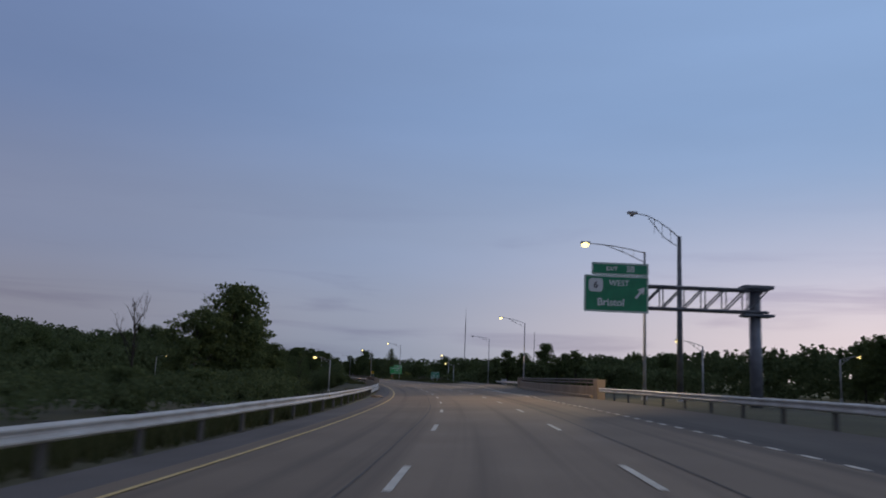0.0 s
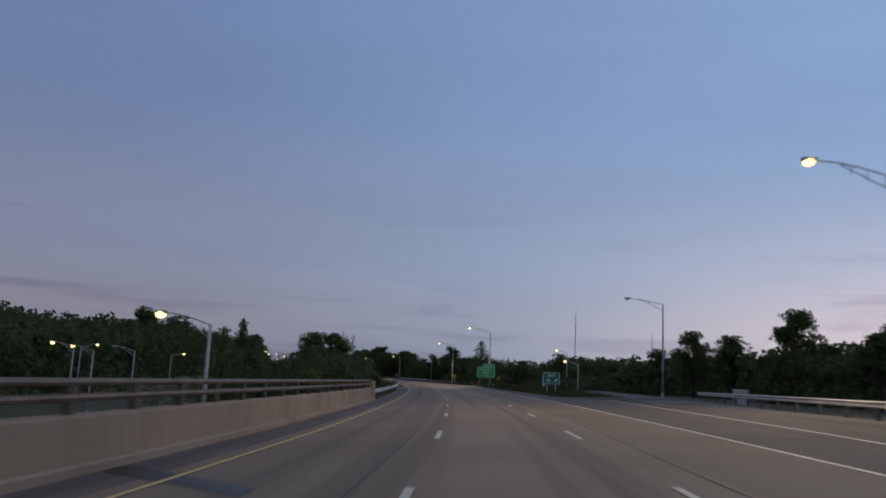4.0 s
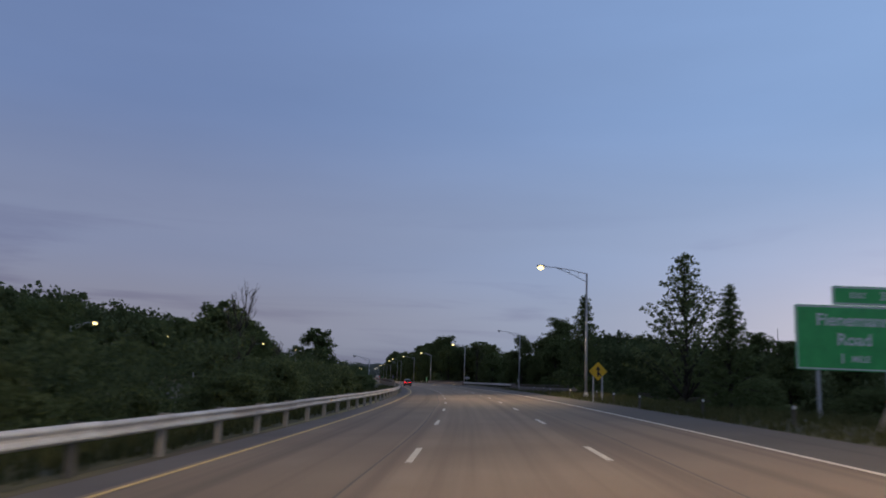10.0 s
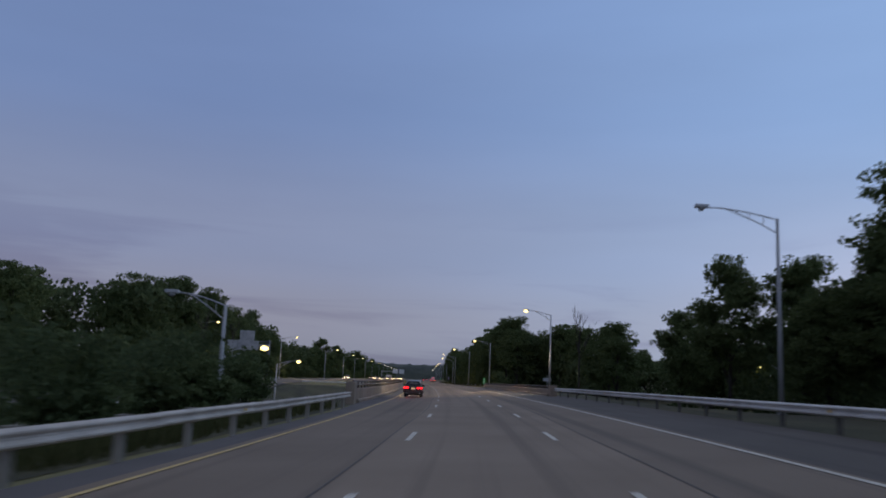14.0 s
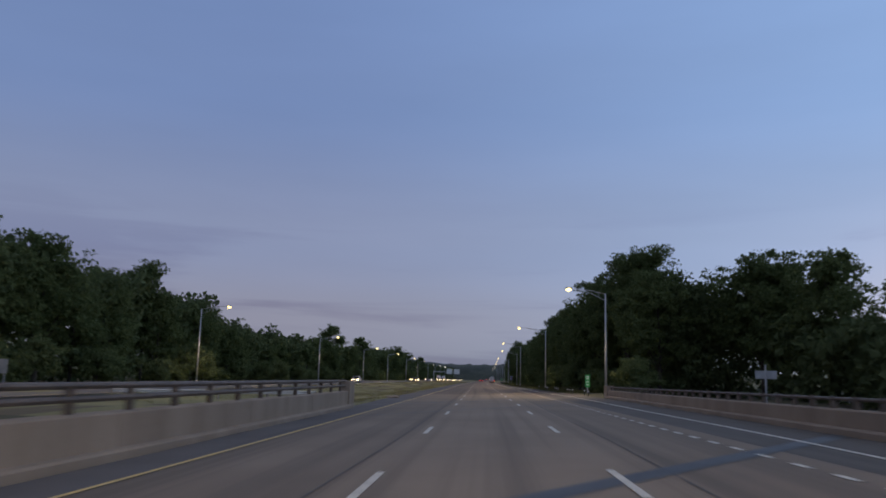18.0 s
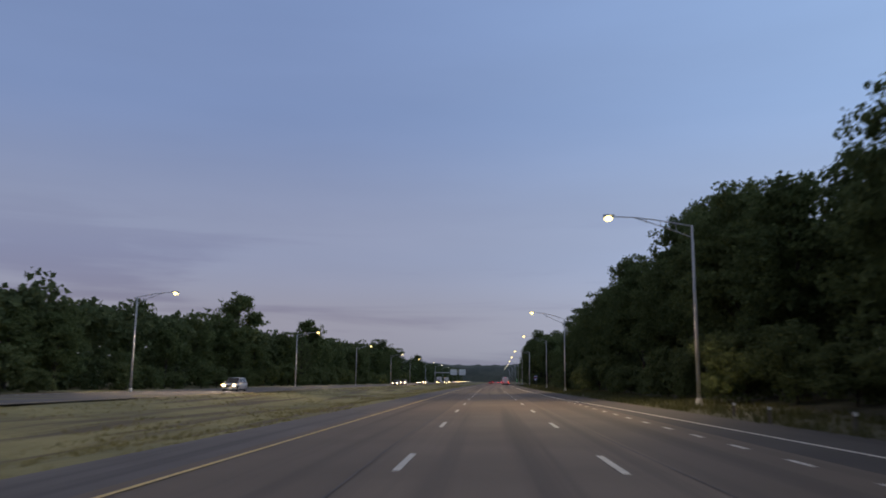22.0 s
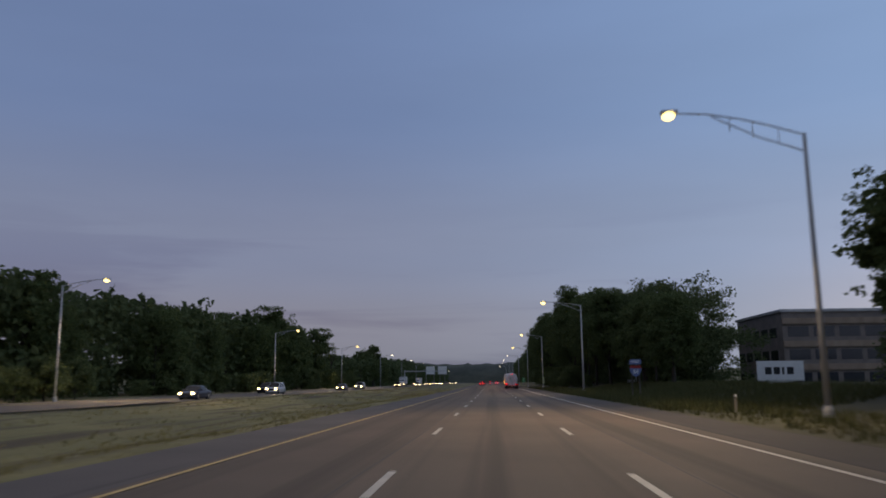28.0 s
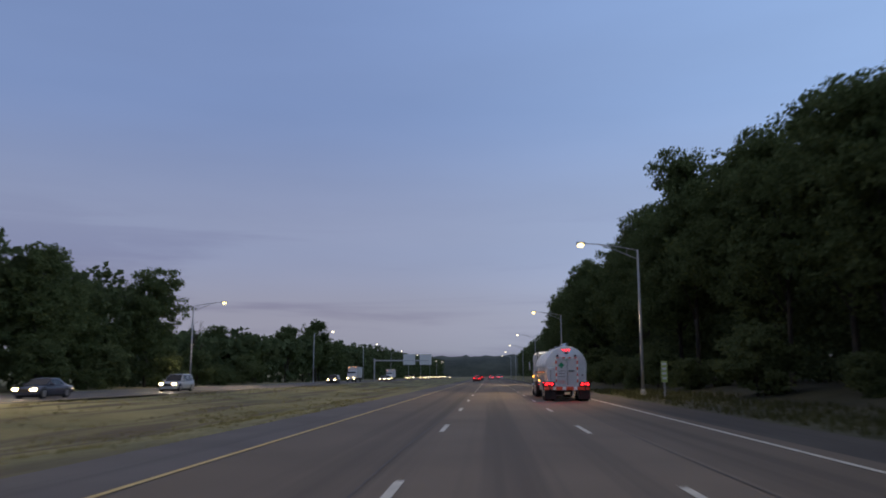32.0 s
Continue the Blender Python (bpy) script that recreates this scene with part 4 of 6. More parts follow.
# woods beside the road
belt(558, 591, 19, 23, 6.5, ["oak", "ash", "oak"], .9, 1.03)
belt(595, 629, 19, 23, 6, ["maple"], .84, .96)
belt(632, 655, 19.5, 23, 6.5, ["oak", "ash"], .87, .97)
belt(658, 758, 20, 24, 6.5, ["oak", "ash", "maple", "oak"], .81, .94)
belt(560, 590, 26, 40, 9, ["ash", "oak"], .8, .9)
belt(640, 768, 27, 40, 9, ["ash", "tall", "oak"], .78, .9)
belt(558, 760, 16.5, 18.5, 6, ["bush", "shrub"], .7, 1.15)
belt(768, 778, 19, 24, 5, ["maple", "airy"], .8, .95)
belt(834, 872, 23, 27, 6, ["maple"], .76, .88)
belt(870, 900, 20.5, 24, 7.5, ["ash", "ash", "ash"], .86, .94)
belt(900, 915, 20.5, 24, 7.5, ["tall", "tall", "tall"], .80, .87)
belt(915, 1005, 20.5, 24, 7.5, ["tall", "tall", "tall"], .93, 1.04)
belt(1005, 1090, 20.5, 24.5, 7.5, ["tall", "ash", "tall"], .95, 1.08)
belt(880, 1090, 28, 40, 11, ["tall", "ash"], .9, 1.05)
belt(886, 1000, 17, 19.5, 7, ["bush", "shrub"], .7, 1.1)
belt(490, 560, -54, -49, 8, ["oak", "ash", "oak"], .95, 1.08)
belt(560, 612, -53, -47, 8, ["oak", "ash", "maple"], .86, .99)
belt(440, 490, -66, -60, 8, ["maple", "oak"], .8, .95)
belt(615, 760, -53, -47, 9, ["maple", "oak", "airy"], .66, .86)
belt(760, 872, -53, -47, 9, ["maple", "oak"], .68, .88)
belt(872, 958, -53, -47, 7.5, ["oak", "maple", "maple"], .9, 1.02)
belt(994, 1100, -51, -47, 13, ["maple", "airy"], .75, .95)
belt(470, 1000, -45.5, -43.5, 8, ["bush", "shrub"], .8, 1.25)
belt(20, 110, 55, 72, 7, ["maple", "airy", "oak"], .55, .7)
belt(130, 250, 34, 46, 8, ["maple", "airy"], .5, .66)
belt(262, 345, 48, 62, 8, ["maple", "oak"], .52, .68)
belt(300, 345, 33, 42, 8, ["maple"], .5, .62)
belt(262, 372, 15.5, 20, 6, ["bush", "shrub"], .45, .75)
belt(374, 392, 20, 25, 6, ["maple"], .48, .56)
belt(392, 432, 19, 25, 6, ["maple", "ash"], .54, .64)
belt(430, 545, 42, 60, 9, ["maple", "oak"], .6, .75)
belt(-10, 62, -22, -12, 6, ["shrub"], .5, .8)
belt(165, 408, -15, -10, 5, ["bush", "shrub", "bush"], .5, .8)
belt(180, 275, -24, -18, 9, ["maple", "airy"], .5, .68)
belt(280, 400, -22, -17, 15, ["maple", "bush"], .42, .56)
belt(60, 170, -80, -52, 11, ["oak", "maple", "ash"], .42, .56)
belt(170, 300, -80, -66, 10, ["oak", "maple"], .66, .84)
belt(300, 440, -80, -66, 10, ["oak", "maple", "ash"], .84, 1.0)
belt(412, 505, -42, -30, 7, ["bush"], 1.1, 1.5)
# single trees that stand out
for k, s, u, size, tall in (("oak", 71, -21, .6, 1.0), ("maple", 76, -18.8, .90, 1.0), ("maple", 84, -19.5, .72, 1), ("maple", 89.5, -17.2, .58, 1), ("airy", 95, -18.4, .74, 1), ("maple", 81, -15.6, .40, 1), ("conifer", 332.7, 14.2, .92, 1.0), ("thin", 315, 18.8, 1.2, 1.0), ("conifer", 292.2, 14.2, .58, 1.0), ("conifer", 218.6, -28.7, 1.02, 1.24), ("maple", 243, -20.4, .9, 1.05), ("maple", 236, -21, .76, 1.0), ("airy", 251, -18, .6, 1),
                            ("airy", 237, -16.8, 1.0, 1.0), ("bare", 250.7, -15.4, .95, 1), ("bare", 270.3, -17.7, .92, 1.1), ("oak", 296.6, -23, .58, 1), ("bare", 308.3, -14.9, .80, 1), ("airy", 323.8, -20.1, 1.05, 1), ("thin", 322, -19.2, .95, 1),
                            ("airy", 366.4, -17.4, 1.0, 1), ("ash", 398, 24.5, .76, 1), ("bare", 447.8, 15.9, .76, 1), ("maple", 441, 18.6, .62, 1), ("maple", 449, 19.5, .65, 1), ("airy", 721, -47.5, 1.5, 1), ("airy", 773, -46.5, 1.4, 1), ("ash", 645, 20.5, .90, 1), ("oak", 637, 21, .84, 1), ("maple", 545, 36, 1.06, 1), ("maple", 540, 42, .86, 1), ("maple", 535, 47, .72, 1), ("oak", 553, 32, 1.0, 1), ("maple", 530, 38, .78, 1), ("conifer", 716, -45, .95, 1), ("thin", 763, -45.5, 1.1, 1), ("bare", 480, -36, .9, 1), ("bare", 507, -38, .85, 1), ("bare", 968, -46, .8, 1),
                            ("bush", 540, 15.8, .85, 1), ("airy", 1068, -48, 1.45, 1), ("airy", 1036, -48, 1.15, 1), ("bare", 110, -38, 1.2, 1), ("thin", 168, -19, .8, 1),
                            ("thin", 269.3, -19.9, .62, 1.6), ("thin", 270.6, -17.0, .60, 1.5)):
    tree(k, s, u, size, 0, tall)


def woods(name, s0, s1, u0, u1, tops, n, per, leaf, spread, mat, label, seed):
    """A closed mass of far foliage: clumps through a belt, denser along its face and its canopy."""
    rg = np.random.default_rng(seed)
    s = s0 + (s1 - s0) * rg.random(n)
    f = rg.random(n) ** 1.6
    u = u0 + (u1 - u0) * f
    h = tops(s) * (.82 + .16 * np.sin(s * .37) * np.sin(s * .13 + 1) + .14 * rg.random(n))
    z = land(s, u) + h * np.where(rg.random(n) < .35, 1 - .12 * rg.random(n), rg.random(n) ** .8)
    hd = np.interp(s, ST, HD)
    c = np.stack([np.interp(s, ST, RX) + u * np.cos(hd), np.interp(s, ST, RY) + u * np.sin(hd), z], -1)
    v, fc = leaf_cloud(c, per, leaf, spread, rg)
    me = bpy.data.meshes.new(name)
    me.from_pydata(v.tolist(), [], fc.tolist())
    me.materials.append(mat)
    return tagged(new(name, me), label, "woods", "", "stuff")


def tops(*pts):
    return lambda s: np.interp(s, [p[0] for p in pts], [p[1] for p in pts])


woods("woods", 556, 600, 23, 44, tops((556, 14), (588, 14), (600, 11)), 1300, 34, .32, 1.4, LEAF_FAR, "dense dark woods behind the forest edge", 41)
woods("woods", 600, 775, 23, 44, tops((600, 11), (622, 11.5), (636, 13.5), (760, 13), (775, 9)), 3400, 26, .38, 1.4, LEAF_FAR, "dense dark woods behind the forest edge", 21)
woods("woods", 846, 930, 26, 37, tops((846, 14.5), (860, 16), (888, 16.5), (905, 18), (920, 20), (930, 20)), 1900, 34, .34, 1.5, LEAF_FAR, "dense dark woods behind the forest edge", 42)
woods("woods", 930, 1500, 26, 46, tops((930, 20), (1000, 21), (1100, 20), (1500, 17)), 5600, 10, 1.1, 2.0, LEAF_FAR, "dense dark woods behind the forest edge", 22)
woods("woods", 492, 968, -49, -72, tops((492, 15.2), (500, 16.2), (560, 15.6), (612, 15), (628, 11.5), (700, 12), (780, 12), (880, 15), (960, 15), (968, 8)), 6200, 14, .85, 1.9, LEAF_FAR, "dark woods beyond the opposite carriageway", 23)
woods("woods", 970, 1700, -47, -75, tops((970, 8), (1030, 10), (1100, 11.5), (1200, 13), (1700, 17)), 3500, 9, 1.5, 2.4, LEAF_FAR, "distant dark woods beyond the opposite carriageway", 24)
woods("woods", 130, 496, -62, -92, tops((130, 6), (225, 10.8), (300, 13.6), (370, 14.8), (430, 16), (470, 17), (496, 16)), 4200, 14, .8, 1.7, LEAF_FAR, "wooded hillside beyond the other carriageway, dark at dusk", 39)
woods("woods", -40, 430, -92, -190, tops((-40, 11), (430, 12)), 4200, 13, 1.15, 2.6, LEAF_FAR, "wooded hillside, dark at dusk", 25)
woods("woods", 30, 560, 62, 110, tops((30, 7), (250, 9), (560, 12)), 4600, 16, .85, 1.9, LEAF_FAR, "low dark woods beyond the ramps", 26)
woods("woods", 340, 440, 24, 40, tops((340, 5), (380, 9.2), (440, 9.5)), 1300, 26, .45, 1.4, LEAF_FAR, "dark thicket behind the roadside trees", 27)
woods("woods", 800, 832, 48, 78, tops((800, 4), (832, 5.5)), 1000, 26, .34, 1.3, LEAF_FAR, "dark trees behind the company sign", 32)
woods("thicket", 872, 900, 30, 42, tops((872, 9), (900, 10)), 700, 22, .34, 1.1, LEAF_FAR, "dark thicket beside the office building", 49)
woods("thicket", 846, 880, 25, 34, tops((846, 6), (880, 8)), 1100, 22, .34, 1.1, LEAF_FAR, "dark undergrowth below the roadside trees", 36)
woods("thicket", 556, 592, 24, 36, tops((556, 12.5), (592, 12.5)), 1300, 16, .5, 1.2, LEAF_FAR, "dense dark thicket inside the forest edge", 37)
woods("thicket", 852, 1000, 33, 42, tops((852, 9), (1000, 11)), 2400, 22, .38, 1.3, LEAF_FAR, "dense dark thicket inside the forest edge", 38)
woods("thicket", 524, 556, 32, 62, tops((524, 6), (556, 9)), 900, 11, .8, 1.4, LEAF_FAR, "dark thicket below the bridge end", 33)
woods("thicket", 558, 775, 21.5, 26, tops((558, 6), (775, 5)), 2000, 24, .3, 1.0, LEAF_FAR, "dark undergrowth at the forest edge", 34)
woods("thicket", 878, 1060, 22.5, 28, tops((878, 6), (1060, 7)), 1800, 22, .32, 1.0, LEAF_FAR, "dark undergrowth at the forest edge", 35)
woods("brush", 165, 408, -11, -26, tops((165, 4.5), (240, 5.0), (300, 4.2), (408, 4.2)), 3600, 28, .2, .9, LEAF_FAR, "tangled brush below the guard rail", 28)
woods("brush", 120, 350, 36, 50, tops((120, 4), (250, 6), (350, 5)), 1700, 11, .7, 1.3, LEAF_FAR, "dark brush beside the ramps", 29)
woods("thicket", 470, 1000, -52, -60, tops((470, 4.5), (1000, 4.5)), 2400, 16, .42, 1.2, LEAF_FAR, "dark undergrowth below the trees beyond the opposite carriageway", 43)
woods("brush", -20, 66, -10, -30, tops((-20, 1.0), (66, 1.6)), 1100, 20, .16, .5, LEAF_FAR, "weedy brush behind the guard rail", 30)

woods("brush", 50, 74, -13, -40, tops((50, 1.6), (74, 3.2)), 900, 24, .22, .9, LEAF_FAR, "dark brush on the low ground beside the bridge", 31)

# distant wooded ridges that close the view
def ridge(name, s0, u0, u1, h, seed, label):
    rg = np.random.default_rng(seed)
    us = np.linspace(u0, u1, 420)
    top = h * (.7 + .3 * np.sin(us * .004 + seed)) * (1 + .12 * np.sin(us * .021)) + 1.6 * np.sin(us * .13 + seed) * np.sin(us * .047) + rg.normal(size=420) * .8
    rows = []
    for k, (back, up) in enumerate(((0, -.3), (30, .45), (80, .8), (150, 1.0), (400, .9))):
        rows.append([at(s0 + back, 0, 0, True) + Vector((math.cos(HD[-1]) * u, math.sin(HD[-1]) * u, -9 + (t + 9) * up)) for u, t in zip(us, top)])
    P = np.array([[list(p) for p in r] for r in rows])
    o = new(name, grid_mesh(name, P, FAR_WOOD))
    return tagged(o, label, "hill", "", "structure")


FAR_WOOD = varied("far_wooded_slope", (.035, .045, .035), (.075, .085, .065), .02, .15, .95, 0, .5, 1.0)
ridge("backdrop_ridge", 1900, -1500, 1500, 42, 3, "long wooded ridge on the horizon")
ridge("backdrop_ridge", 1650, -900, -60, 21, 5, "low wooded rise behind the motorway")


# ---------------------------------------------------------------- signs
def letters(name, text, size, m, mat, parent, z=.004, align="CENTER"):
    c = bpy.data.curves.new(name, "FONT")
    c.body, c.size, c.extrude, c.align_x, c.align_y = text, size, .003, align, "CENTER"
    c.offset = size * .018
    tmp = bpy.data.objects.new(name, c)
    scene.collection.objects.link(tmp)
    bpy.context.view_layer.update()
    me = bpy.data.meshes.new_from_object(tmp.evaluated_get(bpy.context.evaluated_depsgraph_get()))
    bpy.data.objects.remove(tmp)
    me.materials.append(mat)
    o = new(name, me)
    o.parent = parent
    o.matrix_basis = m
    return o


def panel_bm(w, h, r=.08, t=.03):
    """A sign plate with rounded corners, facing -y, its foot at z 0."""
    bm = bmesh.new()
    pts = []
    for cx, cz, a in ((w / 2 - r, h - r, 0), (-w / 2 + r, h - r, 90), (-w / 2 + r, r, 180), (w / 2 - r, r, 270)):
        for k in range(5):
            q = radians(a + k * 22.5)
            pts.append((cx + r * math.cos(q), cz + r * math.sin(q)))
    a = [bm.verts.new((x, 0, z)) for x, z in pts]
    b = [bm.verts.new((x, t, z)) for x, z in pts]
    bm.faces.new(a)
    bm.faces.new(b[::-1])
    n = len(pts)
    for i in range(n):
        bm.faces.new((a[(i + 1) % n], a[i], b[i], b[(i + 1) % n]))
    bmesh.ops.recalc_face_normals(bm, faces=bm.faces)
    return bm


def rim_bm(w, h, edge=.05, inset=.03, t=.004):
    bm = bmesh.new()
    for x0, x1, z0, z1 in ((-w / 2 + inset, w / 2 - inset, inset, inset + edge), (-w / 2 + inset, w / 2 - inset, h - inset - edge, h - inset), (-w / 2 + inset, -w / 2 + inset + edge, inset + edge, h - inset - edge), (w / 2 - inset - edge, w / 2 - inset, inset + edge, h - inset - edge)):
        box(bm, x0, x1, -t, -.001, z0, z1)
    return bm


def face(x, z):
    """Local pose of writing on a plate that looks towards -y."""
    return pose(x, -.006, z, 90, 0, 0)


def guide_panel(parent, x, z, w, h, name="sign_panel", mat=None):
    p = part(name, panel_bm(w, h), mat or GREEN_SIGN, parent, "green sign plate with white border", pose(x, 0, z))
    part("border", rim_bm(w, h), SIGN_WHITE, p)
    return p


def bars(parent, rows, mat, h=.1):
    """Writing that cannot be read: plain bars (x, z, width)."""
    for x, z, w in rows:
        part("text_bar", boxed(x - w / 2, x + w / 2, -.006, -.001, z - h / 2, z + h / 2), mat, parent)


# overhead exit sign on its cantilever truss
g = thing("overhead_exit_sign", place(42.5, .05, .18), "green overhead exit sign on a steel cantilever truss", "road sign")
p = guide_panel(g, 9.25, 5.2, 3.5, 2.0)
letters("text", "WEST", .42, face(.15, 1.58), SIGN_WHITE, p)
letters("text", "Bristol", .56, face(-.3, .52), SIGN_WHITE, p)
bm = panel_bm(.78, .74, .2, .006)
sh = part("route_shield", bm, SIGN_WHITE, p, "white route shield", pose(-1.12, -.012, 1.08))
letters("text", "6", .5, face(0, .36), BLACK, sh)
bm = bmesh.new()
box(bm, -.06, .06, -.008, -.001, -.32, .18)
vs = [bm.verts.new(q) for q in ((-.22, -.005, .12), (.22, -.005, .12), (0, -.005, .46))]
bm.faces.new(vs)
part("arrow", bm, SIGN_WHITE, p, "", pose(1.25, -.002, 1.05, 0, 38, 0))
q = guide_panel(g, 9.45, 7.22, 3.1, .68, "exit_tab")
letters("text", "EXIT", .30, face(-.45, .34), SIGN_WHITE, q)
letters("text", "38", .48, face(.55, .34), SIGN_WHITE, q)
bm = bmesh.new()
for y in (.25, .95):
    for z in (5.55, 6.75):
        tube(bm, [(7.9, y, z), (17.6, y, z)], .075, 8)
part("truss_chord", bm, DARK_STEEL, g)
for i in range(8):
    x = 8.4 + i * 1.15
    bm = bmesh.new()
    for y in (.25, .95):
        tube(bm, [(x, y, 5.55), (x, y, 6.75)], .035, 6)
        tube(bm, [(x, y, 5.55), (x + 1.15, y, 6.75)], .042, 6)
    tube(bm, [(x, .25, 6.75), (x + 1.15, .95, 6.75)], .028, 6)
    part("truss_web", bm, DARK_STEEL, g)
part("column", tubed([(17.0, .6, -1.4), (17.0, .6, 7.0)], [.34, .30], 16), DARK_STEEL, g, smooth=True)
part("column_cap", boxed(16.3, 17.9, .1, 1.1, 6.82, 7.02, .03), DARK_STEEL, g)
part("column_bracket", boxed(16.3, 17.9, .1, 1.1, 5.3, 5.45, .03), DARK_STEEL, g)


def post_sign(name, s, u, label, w, h, z, legs, leg_bot=-.6, turn=0, mat=None):
    root = thing(name, place(s, u, 0, turn), label, "road sign")
    for x in legs:
        part("post", boxed(x - .05, x + .05, .04, .14, leg_bot, z + h * .9, .01), mat or GALV, root)
    return root


r = post_sign("exit_gore_sign", 193.5, 12.95, "green exit sign on two steel posts at the ramp gore", 1.95, 1.4, 1.0, (-.5, .5))
p = guide_panel(r, 0, .95, 1.95, 1.38)
letters("text", "EXIT", .42, face(0, 1.0), SIGN_WHITE, p)
letters("text", "38", .46, face(-.38, .42), SIGN_WHITE, p)
bm = bmesh.new()
box(bm, -.05, .05, -.008, -.001, -.22, .1)
bm.faces.new([bm.verts.new(q) for q in ((-.17, -.005, .06), (.17, -.005, .06), (0, -.005, .3))])
part("arrow", bm, SIGN_WHITE, p, "", pose(.5, -.002, .42, 0, 45, 0))

r = post_sign("exit_advance_sign", 281, 14.85, "large green advance exit sign on two posts", 4.2, 2.3, 1.75, (-1.3, 1.2), -1.0)
# plate and tab take the green that has headlamp light in its colour
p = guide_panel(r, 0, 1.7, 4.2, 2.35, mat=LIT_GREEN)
letters("text", "Fienemann", .62, face(0, 1.80), SIGN_WHITE, p)
letters("text", "Road", .60, face(0, 1.10), SIGN_WHITE, p)
letters("text", "1", .50, face(-.45, .42), SIGN_WHITE, p)
letters("text", "MILE", .32, face(.2, .42), SIGN_WHITE, p)
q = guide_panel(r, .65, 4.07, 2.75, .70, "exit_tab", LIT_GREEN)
letters("text", "EXIT", .28, face(-.45, .35), SIGN_WHITE, q)
letters("text", "37", .42, face(.55, .35), SIGN_WHITE, q)

r = post_sign("merge_sign", 310, 10.9, "yellow diamond merge warning sign on two posts", 1, 1, 1.2, (-.32, .32))
bm = panel_bm(.95, .95, .07, .02)
d = part("diamond_plate", bm, SIGN_YELLOW, r, "yellow diamond plate", pose(0, 0, 1.45, 0, 45, 0) @ pose(0, 0, -.475) @ pose(0, 0, .0))
d.matrix_basis = pose(0, -.02, 2.05, 0, 45, 0) @ pose(0, 0, -.475)
bm = bmesh.new()
box(bm, -.055, .055, -.012, -.004, -.36, .1)
bm.faces.new([bm.verts.new(q) for q in ((-.17, -.008, .08), (.17, -.008, .08), (0, -.008, .38))])
box(bm, -.05, .05, -.012, -.004, -.2, .08, 0, pose(.1, 0, -.17, 0, -40, 0))
part("merge_arrow", bm, BLACK, d, "black merge arrow", pose(0, 0, .475, 0, -45, 0))

r = post_sign("reference_sign", 560, 13.95, "tall green location sign on a post in the verge", .56, 1.5, .7, (0,))
# brighter green here stands for headlamps shining on the plate
p = part("sign_panel", panel_bm(.56, 1.45, .05), LIT_GREEN, r, "green reflective plate, headlamp brightness put into its colour", pose(0, 0, .7))
bars(p, [(0, 1.2, .4), (0, .98, .34), (0, .62, .4), (0, .3, .32)], SIGN_WHITE, .12)
r = post_sign("mile_marker", 894, 11.75, "narrow green mile marker on a post, paled as if headlit", .38, 1.35, .8, (0,))
# the pale yellow-green is headlamp light put into the plate's colour
p = part("sign_panel", panel_bm(.38, 1.30, .04), plain("headlit_green_sheeting", (.50, .62, .20), .35), r, "reflective green plate with headlamp light in its colour", pose(0, 0, 1.0))
bars(p, [(0, 1.12, .26), (0, .83, .26), (0, .54, .26), (0, .25, .26)], SIGN_WHITE, .15)
r = post_sign("mile_marker", 205.3, 13.9, "narrow green mile marker on a post", .46, 1.35, .71, (0,))
p = part("sign_panel", panel_bm(.46, 1.36, .04), GREEN_SIGN, r, "reflective green plate", pose(0, 0, .71))
bars(p, [(0, 1.17, .34), (0, .90, .3), (0, .63, .3), (0, .36, .3), (0, .12, .34)], SIGN_WHITE, .17)
r = post_sign("mile_marker", 1000, 12.4, "narrow green mile marker on a post", .5, 1.6, 1.2, (0,))
p = part("sign_panel", panel_bm(.9, 1.5, .04), LIT_GREEN, r, "green plate", pose(0, 0, 1.2))
bars(p, [(0, 1.2, .6), (0, .8, .6), (0, .4, .6)], SIGN_WHITE, .14)

r = post_sign("interstate_sign", 798.4, 13.1, "interstate route shield with a west plate on two posts", 1, 1.5, 1.4, (-.3, .3), mat=DARK_POST)
p = part("direction_plate", panel_bm(.95, .42, .05, .02), plain("blue_sign_sheeting", (.16, .22, .42), .35), r, "blue direction plate", pose(0, 0, 2.72))
letters("text", "WEST", .28, face(0, .21), SIGN_WHITE, p)
bm = bmesh.new()
prof = [(-.46, .86), (-.3, .95), (0, .9), (.3, .95), (.46, .86), (.47, .5), (.3, .2), (0, 0), (-.3, .2), (-.47, .5)]
f_s = bm.faces.new([bm.verts.new((x, 0, z)) for x, z in prof])
for g_s in bmesh.ops.extrude_face_region(bm, geom=[f_s])["geom"]:
    if isinstance(g_s, bmesh.types.BMVert):
        g_s.co.y += .02
bmesh.ops.recalc_face_normals(bm, faces=bm.faces)
p = part("shield", bm, bpy.data.materials["blue_sign_sheeting"], r, "blue and red route shield", pose(0, -.01, 1.7))
bm = bmesh.new()
bm.faces.new([bm.verts.new((x, -.004, z)) for x, z in ((-.46, .7), (.46, .7), (.46, .86), (.3, .95), (0, .9), (-.3, .95), (-.46, .86))])
part("shield_crown", bm, plain("red_sign_sheeting", (.42, .05, .04), .4), p)
letters("text", "84", .46, face(0, .42), SIGN_WHITE, p)

# white company board: the brand is drawn as plain bars
r = thing("company_sign", place(840, 39.3, .2, 0), "white company sign board with a dark emblem", "sign")
part("board", boxed(-3.0, 3.0, 0, .4, 1.0, 3.6, .03), SIGN_WHITE, r)
part("plinth", boxed(-1.7, 1.7, .05, .3, -.2, 1.0, .02), SIGN_WHITE, r)
